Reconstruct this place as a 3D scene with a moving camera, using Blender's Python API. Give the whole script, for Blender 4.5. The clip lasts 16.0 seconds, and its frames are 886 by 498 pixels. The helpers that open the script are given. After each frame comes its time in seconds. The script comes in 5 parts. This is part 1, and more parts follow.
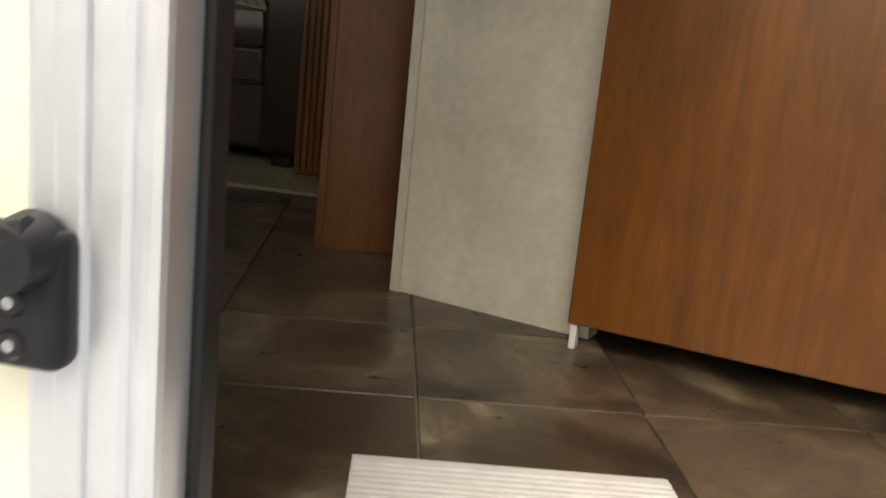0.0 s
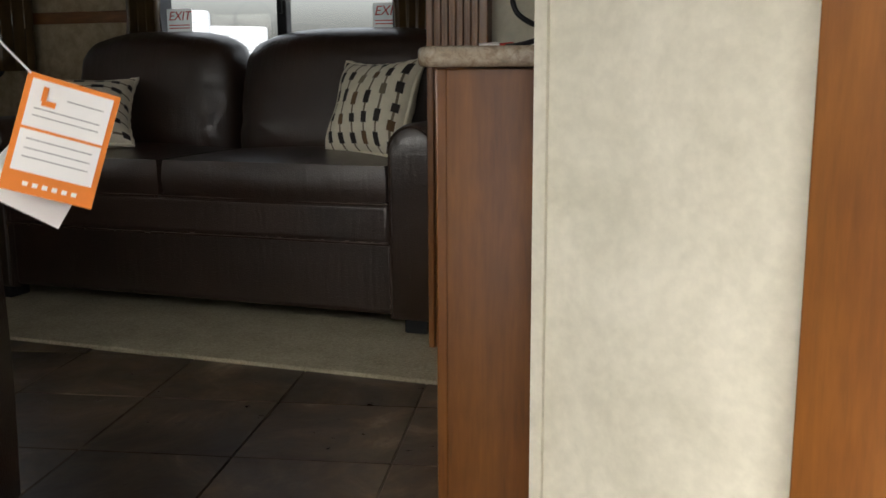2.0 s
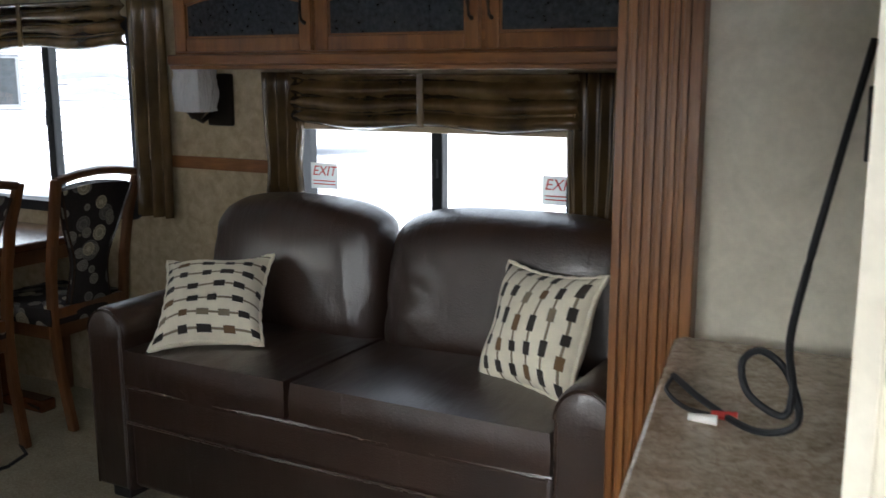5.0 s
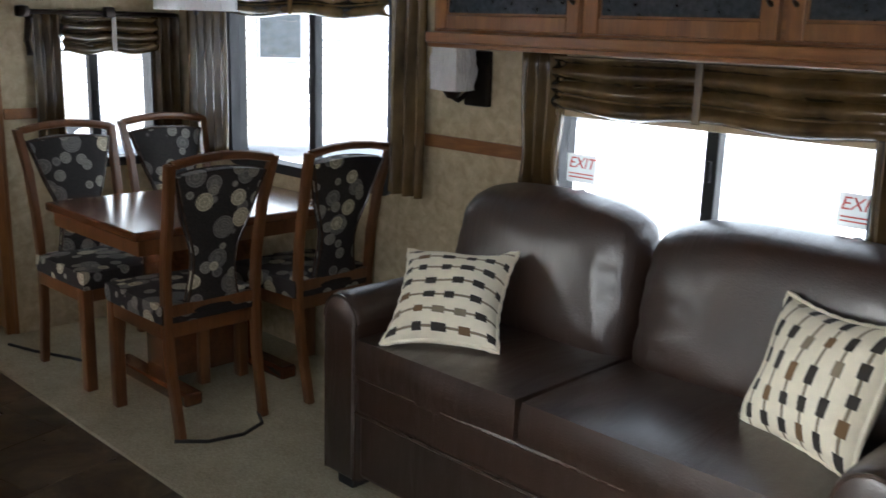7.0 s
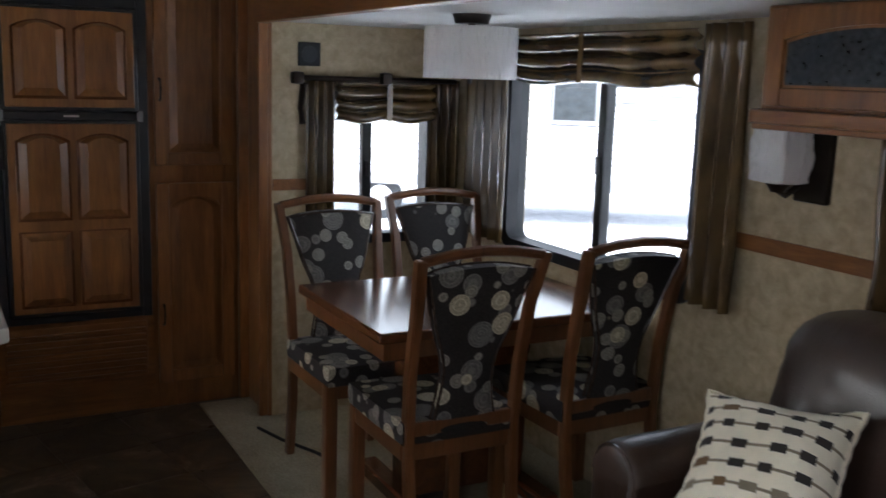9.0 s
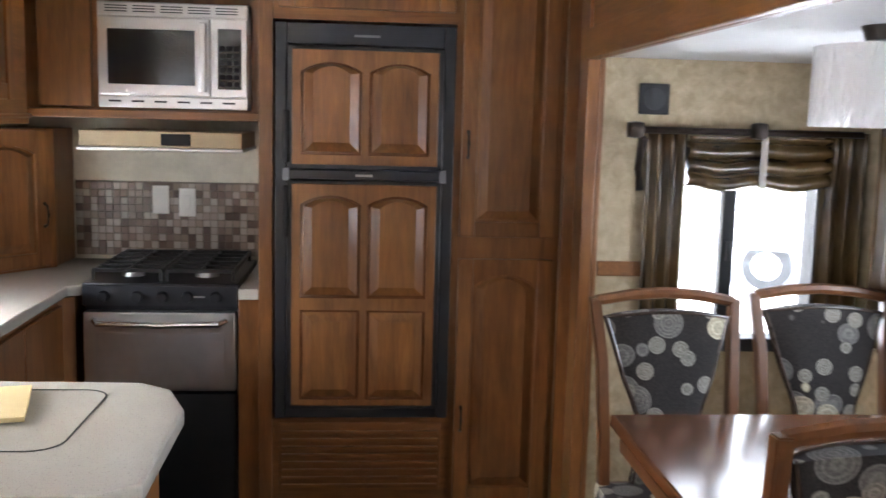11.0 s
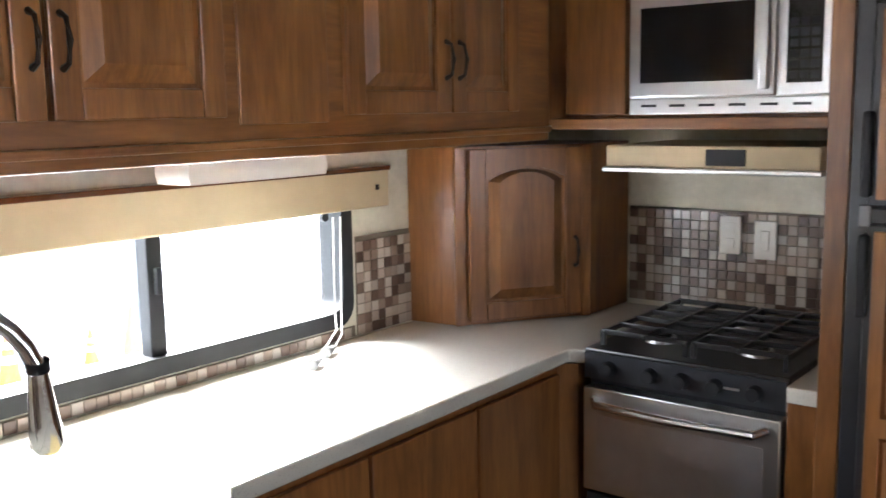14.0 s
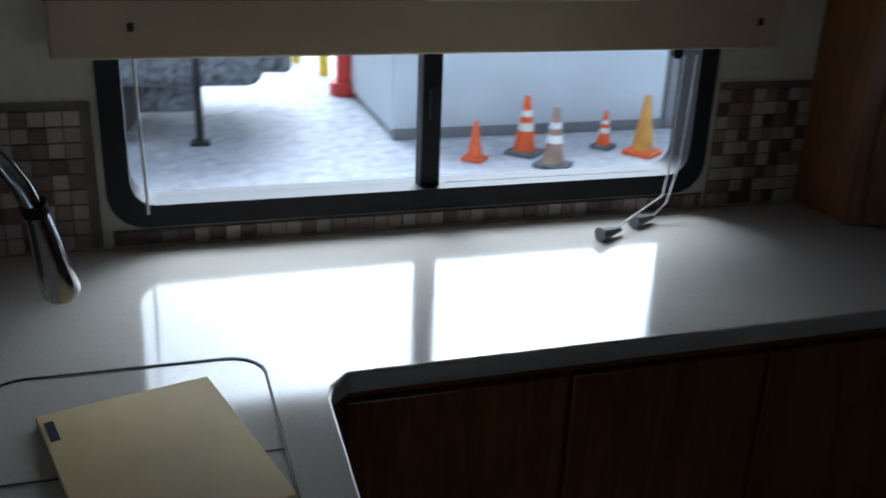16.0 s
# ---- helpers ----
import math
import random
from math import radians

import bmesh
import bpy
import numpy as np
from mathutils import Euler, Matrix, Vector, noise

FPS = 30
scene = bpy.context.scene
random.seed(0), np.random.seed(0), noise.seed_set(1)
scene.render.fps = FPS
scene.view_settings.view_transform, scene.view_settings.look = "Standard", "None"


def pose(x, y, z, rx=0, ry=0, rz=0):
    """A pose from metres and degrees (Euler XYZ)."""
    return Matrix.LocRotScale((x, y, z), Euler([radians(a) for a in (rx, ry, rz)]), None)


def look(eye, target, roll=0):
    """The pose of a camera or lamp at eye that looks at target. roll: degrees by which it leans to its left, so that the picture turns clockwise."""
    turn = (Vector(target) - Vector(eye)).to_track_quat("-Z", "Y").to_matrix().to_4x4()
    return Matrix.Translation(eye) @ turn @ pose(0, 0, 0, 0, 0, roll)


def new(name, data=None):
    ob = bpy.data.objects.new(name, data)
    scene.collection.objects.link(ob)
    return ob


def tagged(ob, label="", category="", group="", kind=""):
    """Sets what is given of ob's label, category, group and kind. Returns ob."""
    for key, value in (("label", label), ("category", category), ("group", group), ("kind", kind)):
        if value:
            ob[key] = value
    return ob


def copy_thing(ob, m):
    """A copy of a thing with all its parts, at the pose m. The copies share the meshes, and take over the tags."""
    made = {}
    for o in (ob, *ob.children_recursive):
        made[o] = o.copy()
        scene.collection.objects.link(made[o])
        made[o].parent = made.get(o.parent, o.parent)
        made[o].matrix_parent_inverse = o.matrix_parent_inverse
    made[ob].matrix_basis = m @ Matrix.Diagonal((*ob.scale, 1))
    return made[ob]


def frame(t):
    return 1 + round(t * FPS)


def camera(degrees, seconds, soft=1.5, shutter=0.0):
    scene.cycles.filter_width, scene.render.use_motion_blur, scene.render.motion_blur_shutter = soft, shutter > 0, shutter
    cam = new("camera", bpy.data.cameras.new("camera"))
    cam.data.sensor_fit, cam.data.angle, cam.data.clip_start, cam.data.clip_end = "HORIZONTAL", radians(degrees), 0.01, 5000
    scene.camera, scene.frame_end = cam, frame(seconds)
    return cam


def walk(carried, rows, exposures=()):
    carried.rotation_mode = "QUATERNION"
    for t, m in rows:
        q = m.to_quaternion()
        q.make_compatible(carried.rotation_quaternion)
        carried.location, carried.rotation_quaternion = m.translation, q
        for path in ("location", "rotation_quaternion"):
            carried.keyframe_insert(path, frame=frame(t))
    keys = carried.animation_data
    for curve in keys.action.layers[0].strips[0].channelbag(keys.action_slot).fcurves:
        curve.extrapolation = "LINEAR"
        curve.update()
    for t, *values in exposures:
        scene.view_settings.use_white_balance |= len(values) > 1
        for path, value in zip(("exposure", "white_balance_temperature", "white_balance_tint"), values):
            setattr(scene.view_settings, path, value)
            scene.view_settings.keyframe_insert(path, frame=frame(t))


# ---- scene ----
cam = camera(49.7, 16.0, shutter=0.4)
PATH = [
    (0, (0.461, 0.582, 0.558), (0.187, 2.512, 0.11), 5.8),
    (0.5, (0.462, 0.744, 0.595), (0.181, 2.678, 0.169), 4.1),
    (1, (0.435, 0.917, 0.64), (-0.007, 2.839, 0.304), 0.3),
    (1.5, (0.42, 0.999, 0.735), (-0.142, 2.898, 0.444), 0.2),
    (2, (0.422, 1.12, 0.842), (-0.222, 2.979, 0.475), -0.3),
    (2.5, (0.403, 1.238, 0.943), (-0.307, 3.06, 0.518), -1.3),
    (3, (0.362, 1.401, 1.027), (-0.41, 3.195, 0.599), -1.1),
    (3.5, (0.33, 1.385, 1.145), (-0.454, 3.183, 0.756), 0.8),
    (3.7, (0.319, 1.41, 1.194), (-0.48, 3.203, 0.812), 0.8),
    (5.8, (0.081, 1.936, 1.503), (-1.032, 3.539, 1.064), 0.6),
    (6, (0.084, 1.954, 1.496), (-1.075, 3.514, 1.023), 0.9),
    (6.5, (0.053, 1.972, 1.504), (-1.213, 3.444, 1.021), 1.2),
    (7, (-0.031, 2.024, 1.52), (-1.395, 3.412, 1.059), 1.7),
    (7.5, (-0.098, 2.086, 1.53), (-1.562, 3.377, 1.096), 1.8),
    (8, (-0.221, 2.186, 1.53), (-1.784, 3.369, 1.133), 2.1),
    (8.5, (-0.375, 2.276, 1.546), (-2.015, 3.356, 1.169), 2.3),
    (8.7, (-0.439, 2.345, 1.549), (-2.119, 3.365, 1.179), 2.1),
    (10.8, (-1.346, 2.885, 1.555), (-3.307, 3.153, 1.266), 1.6),
    (11, (-1.438, 2.938, 1.534), (-3.412, 3.11, 1.264), 1.5),
    (11.5, (-1.662, 3.05, 1.475), (-3.649, 2.989, 1.258), 1.5),
    (12, (-1.909, 3.022, 1.509), (-3.882, 2.789, 1.282), 1.2),
    (12.5, (-2.115, 3.124, 1.53), (-4.032, 2.609, 1.29), 0.5),
    (13, (-2.294, 3.196, 1.541), (-4.115, 2.408, 1.284), -0.0),
    (13.5, (-2.474, 3.204, 1.539), (-4.178, 2.19, 1.274), -0.5),
    (14, (-2.655, 3.207, 1.568), (-4.217, 1.992, 1.28), -1.0),
    (14.5, (-2.799, 3.168, 1.558), (-4.214, 1.796, 1.217), -1.0),
    (15, (-3.015, 3.237, 1.568), (-4.177, 1.674, 1.111), -1.1),
    (15.5, (-3.2, 3.231, 1.57), (-4.124, 1.551, 1.002), 0.2),
    (16, (-3.439, 3.183, 1.63), (-4.002, 1.41, 0.895), 2.2),
]
EXPOSURES = [(0, 0.2, 7400, 10), (0.5, 1.05, 7200, 10), (1.0, 1.7, 6900, 10), (2.0, 1.65, 6700, 10), (3.0, 1.8, 6800, 10), (3.7, 2.15, 6500, 10), (5.8, 3.35, 6100, 10), (7.2, 3.5, 6100, 10), (8.7, 3.15, 6000, 12), (10.8, 4.6, 6200, 14), (12.8, 5.0, 6200, 13), (14.2, 4.6, 6100, 12), (14.8, 3.45, 6000, 12), (15.4, 2.15, 5700, 10), (16.0, 0.95, 5300, 9)]
walk(cam, [(t, look(eye, target, roll)) for t, eye, target, roll in PATH], EXPOSURES)

# world and light: a bright overcast winter day outside the trailer
world = bpy.data.worlds.new("overcast_sky")
scene.world = world
world.use_nodes = True
wn = world.node_tree
sky = wn.nodes.new("ShaderNodeTexSky")
sky.sky_type, sky.sun_disc = "NISHITA", False
sky.sun_elevation, sky.sun_rotation, sky.air_density, sky.dust_density = radians(38), radians(200), 1.0, 6.0
soft_sky = wn.nodes.new("ShaderNodeHueSaturation")
soft_sky.inputs["Saturation"].default_value = 0.25
wn.links.new(sky.outputs[0], soft_sky.inputs["Color"])
wn.links.new(soft_sky.outputs[0], wn.nodes["Background"].inputs[0])
wn.nodes["Background"].inputs[1].default_value = 0.15
sun = new("sun", bpy.data.lights.new("sun", "SUN"))
sun.data.energy, sun.data.angle, sun.data.color = 1.5, radians(25), (1.0, 0.97, 0.93)
sun.matrix_world = look((0, 0, 20), (-2.5, 13, 0))


def portal(x, y, z, w, h, to):
    ob = new("sky_portal", bpy.data.lights.new("sky_portal", "AREA"))
    ob.data.shape, ob.data.size, ob.data.size_y = "RECTANGLE", w, h
    ob.data.cycles.is_portal = True
    ob.matrix_world = look((x, y, z), to)


portal(-4.0, 1.21, 1.18, 1.25, 0.4, (-4.0, 2.5, 1.1))
portal(-1.515, 4.74, 1.1, 1.1, 0.55, (-1.515, 3, 1.1))
portal(-3.485, 4.74, 1.235, 1.2, 0.8, (-3.485, 3, 1.235))
portal(-4.64, 4.23, 1.12, 0.5, 0.62, (-3, 4.23, 1.12))
portal(-1.1, 1.12, 1.225, 1.3, 0.75, (-1.1, 3, 1.225))
portal(0.62, 1.06, 0.95, 0.8, 1.9, (0.62, 3, 0.95))


# ---- materials ----
def mat(name, rough=0.5, metal=0.0, spec=0.5):
    m = bpy.data.materials.new(name)
    m.use_nodes = True
    b = m.node_tree.nodes["Principled BSDF"]
    b.inputs["Roughness"].default_value, b.inputs["Metallic"].default_value = rough, metal
    b.inputs["Specular IOR Level"].default_value = spec
    return m, m.node_tree, b


def ramp(nt, fac, stops):
    r = nt.nodes.new("ShaderNodeValToRGB")
    while len(r.color_ramp.elements) < len(stops):
        r.color_ramp.elements.new(0.5)
    for e, (p, c) in zip(r.color_ramp.elements, stops):
        e.position, e.color = p, (*c, 1)
    nt.links.new(fac, r.inputs[0])
    return r.outputs[0]


def coords(nt, scale=(1, 1, 1), shift=False):
    tc = nt.nodes.new("ShaderNodeTexCoord")
    mp = nt.nodes.new("ShaderNodeMapping")
    mp.inputs["Scale"].default_value = scale
    nt.links.new(tc.outputs["Object"], mp.inputs[0])
    if shift:
        info = nt.nodes.new("ShaderNodeObjectInfo")
        mul = nt.nodes.new("ShaderNodeMath")
        mul.operation = "MULTIPLY"
        mul.inputs[1].default_value = 37.0
        nt.links.new(info.outputs["Random"], mul.inputs[0])
        nt.links.new(mul.outputs[0], mp.inputs["Location"])
    return mp.outputs[0]


def noise_tex(nt, vec, scale, detail=4, rough=0.55, dist=0.0):
    n = nt.nodes.new("ShaderNodeTexNoise")
    n.inputs["Scale"].default_value, n.inputs["Detail"].default_value = scale, detail
    n.inputs["Roughness"].default_value, n.inputs["Distortion"].default_value = rough, dist
    nt.links.new(vec, n.inputs["Vector"])
    return n.outputs["Fac"]


def mix(nt, fac, a, b, mode="MIX"):
    m = nt.nodes.new("ShaderNodeMix")
    m.data_type, m.blend_type = "RGBA", mode
    for s, v in ((m.inputs["Factor"], fac), (m.inputs[6], a), (m.inputs[7], b)):
        if isinstance(v, (int, float)):
            s.default_value = v
        elif isinstance(v, tuple):
            s.default_value = (*v, 1)
        else:
            nt.links.new(v, s)
    return m.outputs[2]


def bump(nt, b, height, strength=0.3, dist=0.01):
    n = nt.nodes.new("ShaderNodeBump")
    n.inputs["Strength"].default_value, n.inputs["Distance"].default_value = strength, dist
    nt.links.new(height, n.inputs["Height"])
    nt.links.new(n.outputs[0], b.inputs["Normal"])


def plain(name, c, rough=0.5, metal=0.0, vary=0.25, scale=9.0, spec=0.5, bump_s=0.05):
    m, nt, b = mat(name, rough, metal, spec)
    v = coords(nt)
    n = noise_tex(nt, v, scale, 5)
    fine = noise_tex(nt, v, scale * 14, 3)
    lo, hi = tuple(k * (1 - vary) for k in c), tuple(min(1, k * (1 + vary)) for k in c)
    col = ramp(nt, n, [(0.3, lo), (0.7, hi)])
    nt.links.new(col, b.inputs["Base Color"])
    if bump_s:
        bump(nt, b, fine, bump_s, 0.004)
    return m


def wood(name, dark, light, axis=2, rough=0.34, coat=0.2):
    m, nt, b = mat(name, rough)
    sc = [9.0, 9.0, 9.0]
    sc[axis] = 0.9
    v = coords(nt, tuple(sc), True)
    big = noise_tex(nt, v, 1.6, 5, 0.6, 1.2)
    v2 = coords(nt, tuple(k * 9 for k in sc), True)
    grain = noise_tex(nt, v2, 1.4, 4, 0.6)
    blotch = noise_tex(nt, coords(nt, (3, 3, 3), True), 1.7, 3)
    col = ramp(nt, big, [(0.28, dark), (0.72, light)])
    col = mix(nt, 0.22, col, ramp(nt, grain, [(0.35, tuple(k * 0.7 for k in dark)), (0.65, light)]), "MIX")
    col = mix(nt, 0.6, col, ramp(nt, blotch, [(0.3, (0.55, 0.52, 0.5)), (0.7, (1, 1, 1))]), "MULTIPLY")
    nt.links.new(col, b.inputs["Base Color"])
    b.inputs["Coat Weight"].default_value = coat
    b.inputs["Coat Roughness"].default_value = 0.25
    bump(nt, b, grain, 0.06, 0.003)
    return m


CHERRY = wood("cherry_wood", (0.135, 0.047, 0.012), (0.34, 0.145, 0.042))
CHERRY_H = wood("cherry_wood_across", (0.135, 0.047, 0.012), (0.34, 0.145, 0.042), 0)
MAPLE = wood("orange_stained_wood", (0.135, 0.043, 0.0075), (0.26, 0.098, 0.017), 2, 0.32, 0.05)
CHAIRWOOD = wood("chair_wood", (0.09, 0.034, 0.012), (0.20, 0.082, 0.03), 2, 0.3)
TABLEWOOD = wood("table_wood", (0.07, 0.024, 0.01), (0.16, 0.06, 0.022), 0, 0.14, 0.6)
BLACK = plain("black_plastic", (0.012, 0.013, 0.015), 0.5, spec=0.3)
BLUEBLACK = plain("black_refrigerator_trim", (0.018, 0.02, 0.025), 0.35)
GRILLE = plain("cast_iron", (0.01, 0.01, 0.011), 0.3, 0.0, 0.3)
STEEL = plain("stainless_steel", (0.60, 0.60, 0.60), 0.34, 1.0, 0.08, 3)
CHROME = plain("brushed_nickel", (0.62, 0.62, 0.63), 0.16, 1.0, 0.04)
ALU = plain("brushed_aluminium", (0.70, 0.73, 0.77), 0.36, 0.7, 0.12, 6)
BRONZE = plain("dark_bronze", (0.03, 0.022, 0.018), 0.4, 0.8)
WHITE = plain("white_plastic", (0.78, 0.77, 0.73), 0.4, 0, 0.04)
CEIL = plain("white_ceiling_panel", (0.60, 0.60, 0.58), 0.7, 0, 0.05, 4, bump_s=0.1)
CREAMEXT = plain("cream_fibreglass", (0.72, 0.70, 0.58), 0.35, 0, 0.03, 2)
PAPER = plain("paper", (0.78, 0.77, 0.76), 0.7, 0, 0.03)
ORANGE = plain("orange_card", (0.72, 0.20, 0.02), 0.6, 0, 0.05)
MANILA = plain("manila_paper", (0.80, 0.64, 0.32), 0.7, 0, 0.08, 5)
BEIGEBOX = plain("beige_valance_board", (0.50, 0.40, 0.25), 0.6, 0, 0.1, 6)
CORD = plain("white_cord", (0.7, 0.7, 0.68), 0.6, 0, 0.05)
REDP = plain("red_plastic", (0.55, 0.03, 0.02), 0.4, 0, 0.1)
RUG = plain("white_ribbed_mat", (0.74, 0.73, 0.70), 0.9, 0, 0.06, 30, bump_s=0.5)


def wallpaper(name, a, b_, scale=5.0):
    m, nt, b = mat(name, 0.62, 0, 0.3)
    v = coords(nt)
    n1 = noise_tex(nt, v, scale, 6, 0.65, 0.4)
    n2 = noise_tex(nt, v, scale * 9, 5, 0.6)
    col = ramp(nt, n1, [(0.34, a), (0.68, b_)])
    col = mix(nt, 0.5, col, ramp(nt, n2, [(0.4, (0.86, 0.86, 0.86)), (0.62, (1, 1, 1))]), "MULTIPLY")
    nt.links.new(col, b.inputs["Base Color"])
    bump(nt, b, n2, 0.08, 0.003)
    return m


WALLP = wallpaper("cream_mottled_wallpaper", (0.60, 0.57, 0.46), (0.76, 0.72, 0.60))
WALLT = wallpaper("tan_mottled_wallpaper", (0.36, 0.29, 0.18), (0.54, 0.45, 0.30), 22)
CURTAIN, nt, b = mat("bronze_satin_curtain", 0.26, 0, 0.8)
v = coords(nt, (1, 1, 0.4))
nt.links.new(ramp(nt, noise_tex(nt, v, 7, 4), [(0.3, (0.035, 0.021, 0.009)), (0.7, (0.15, 0.095, 0.036))]), b.inputs["Base Color"])
bump(nt, b, noise_tex(nt, coords(nt, (200, 200, 200)), 1.5, 2), 0.1, 0.002)

LEATHER, nt, b = mat("dark_brown_leather", 0.36, 0, 0.7)
v = coords(nt, (1, 1, 1), True)
big, fine = noise_tex(nt, v, 2.5, 3), noise_tex(nt, v, 190, 3)
nt.links.new(ramp(nt, big, [(0.25, (0.014, 0.007, 0.0045)), (0.75, (0.040, 0.020, 0.0125))]), b.inputs["Base Color"])
b.inputs["Coat Weight"].default_value, b.inputs["Coat Roughness"].default_value = 0.6, 0.24
crease = noise_tex(nt, coords(nt, (3.2, 1.2, 1.2), True), 2.6, 2, 0.45, 0.6)
ridge = noise_tex(nt, coords(nt, (9, 1.6, 1.6), True), 2.2, 3, 0.5, 0.8)
bump(nt, b, mix(nt, 0.14, mix(nt, 0.4, crease, ridge), fine), 0.42, 0.03)
# glossy piping, paler than the leather: the seams' edge highlight is put into its colour
PIPING, nt, b = mat("piping_with_painted_highlight", 0.2, 0, 0.7)
nt.links.new(ramp(nt, noise_tex(nt, coords(nt), 40, 3), [(0.3, (0.03, 0.02, 0.016)), (0.7, (0.07, 0.05, 0.04))]), b.inputs["Base Color"])

TILE, nt, b = mat("brown_slate_floor_tile", 0.34, 0, 0.5)
v = coords(nt, (1, 1, 1), True)
n1, n2, n3 = noise_tex(nt, v, 3.2, 7, 0.65, 1.0), noise_tex(nt, v, 14, 6, 0.65, 0.5), noise_tex(nt, v, 60, 4)
info = nt.nodes.new("ShaderNodeObjectInfo")
col = ramp(nt, n1, [(0.3, (0.035, 0.027, 0.021)), (0.48, (0.10, 0.070, 0.045)), (0.60, (0.18, 0.135, 0.088)), (0.70, (0.34, 0.29, 0.21))])
col = mix(nt, 0.55, col, ramp(nt, n2, [(0.35, (0.34, 0.33, 0.30)), (0.6, (1.0, 1.0, 0.94))]), "MULTIPLY")
col = mix(nt, 0.7, col, ramp(nt, info.outputs["Random"], [(0.0, (0.62, 0.6, 0.6)), (1.0, (1, 0.97, 0.93))]), "MULTIPLY")
nt.links.new(col, b.inputs["Base Color"])
nt.links.new(ramp(nt, n2, [(0.3, (0.26, 0.26, 0.26)), (0.7, (0.46, 0.46, 0.46))]), b.inputs["Roughness"])
bump(nt, b, n3, 0.12, 0.004)
GROUT = plain("tile_grout", (0.16, 0.13, 0.10), 0.8)

CARPET, nt, b = mat("beige_carpet", 0.95, 0, 0.1)
v = coords(nt)
n1, n2 = noise_tex(nt, v, 130, 4, 0.75), noise_tex(nt, v, 6, 4)
col = mix(nt, 0.45, ramp(nt, n1, [(0.32, (0.20, 0.172, 0.115)), (0.68, (0.60, 0.545, 0.40))]), ramp(nt, n2, [(0.3, (0.31, 0.28, 0.195)), (0.7, (0.50, 0.46, 0.335))]))
nt.links.new(col, b.inputs["Base Color"])
bump(nt, b, n1, 0.8, 0.008)

COUNTER, nt, b = mat("speckled_cream_solid_surface", 0.11, 0, 0.7)
v = coords(nt)
n1, n2 = noise_tex(nt, v, 220, 3, 0.7), noise_tex(nt, v, 5, 4)
col = mix(nt, 0.3, ramp(nt, n1, [(0.28, (0.30, 0.28, 0.24)), (0.42, (0.58, 0.56, 0.50))]), ramp(nt, n2, [(0.3, (0.5, 0.48, 0.42)), (0.7, (0.6, 0.58, 0.52))]))
nt.links.new(col, b.inputs["Base Color"])

GRANITE, nt, b = mat("tan_granite_laminate", 0.2, 0, 0.5)
v = coords(nt)
n1, n2 = noise_tex(nt, v, 55, 6, 0.7, 0.6), noise_tex(nt, v, 17, 5, 0.6, 0.8)
col = ramp(nt, n1, [(0.3, (0.035, 0.02, 0.012)), (0.43, (0.22, 0.15, 0.095)), (0.62, (0.44, 0.38, 0.29))])
col = mix(nt, 0.5, col, ramp(nt, n2, [(0.35, (0.24, 0.18, 0.12)), (0.65, (0.48, 0.42, 0.33))]))
nt.links.new(col, b.inputs["Base Color"])

FABRIC, nt, b = mat("dark_floral_upholstery", 0.8, 0, 0.25)
v = coords(nt, (1, 1, 1), True)
base = ramp(nt, noise_tex(nt, v, 300, 2), [(0.3, (0.010, 0.009, 0.009)), (0.7, (0.034, 0.028, 0.026))])


def flowers(base_col, scale, r, colour, seed):
    vo = nt.nodes.new("ShaderNodeTexVoronoi")
    vo.inputs["Scale"].default_value = scale
    vo.inputs["Randomness"].default_value = 0.75
    off = nt.nodes.new("ShaderNodeVectorMath")
    off.inputs[1].default_value = (seed, seed * 0.7, seed * 1.3)
    nt.links.new(v, off.inputs[0])
    nt.links.new(off.outputs[0], vo.inputs["Vector"])
    inside = ramp(nt, vo.outputs["Distance"], [(r - 0.02, (1, 1, 1)), (r, (0, 0, 0))])
    wave = nt.nodes.new("ShaderNodeMath")
    wave.operation = "SINE"
    mul = nt.nodes.new("ShaderNodeMath")
    mul.operation = "MULTIPLY"
    mul.inputs[1].default_value = 70.0
    nt.links.new(vo.outputs["Distance"], mul.inputs[0])
    nt.links.new(mul.outputs[0], wave.inputs[0])
    rings = ramp(nt, wave.outputs[0], [(0.1, tuple(k * 0.45 for k in colour)), (0.7, colour)])
    petals = mix(nt, 0.5, rings, ramp(nt, noise_tex(nt, v, 190, 3), [(0.4, tuple(k * 0.4 for k in colour)), (0.6, colour)]))
    return mix(nt, inside, base_col, petals)


col = flowers(base, 9.0, 0.40, (0.20, 0.19, 0.175), 3.1)
col = flowers(col, 13.0, 0.34, (0.30, 0.28, 0.24), 7.3)
col = flowers(col, 8.0, 0.31, (0.58, 0.52, 0.38), 11.7)
nt.links.new(col, b.inputs["Base Color"])

MESHGLASS = plain("black_wire_mesh_glass", (0.03, 0.036, 0.042), 0.2, 0, 0.7, 60)
DARKGLASS = plain("black_oven_glass", (0.006, 0.006, 0.007), 0.06, 0, 0.1, spec=0.6)
SNOW = plain("trodden_snow_gravel", (0.56, 0.58, 0.62), 0.8, 0, 0.22, 9, bump_s=0.8)
VANWHITE = plain("white_trailer_siding", (0.50, 0.51, 0.53), 0.4, 0, 0.05)
VANSEAM = plain("trailer_seam_grey", (0.06, 0.06, 0.065), 0.5)
VANGREY = plain("grey_trailer_paint", (0.20, 0.205, 0.215), 0.4, 0, 0.1)
GLASSDARK = plain("dark_vehicle_glass", (0.03, 0.035, 0.04), 0.12)
CONEOR = plain("orange_cone_plastic", (0.80, 0.13, 0.02), 0.5, 0, 0.15)
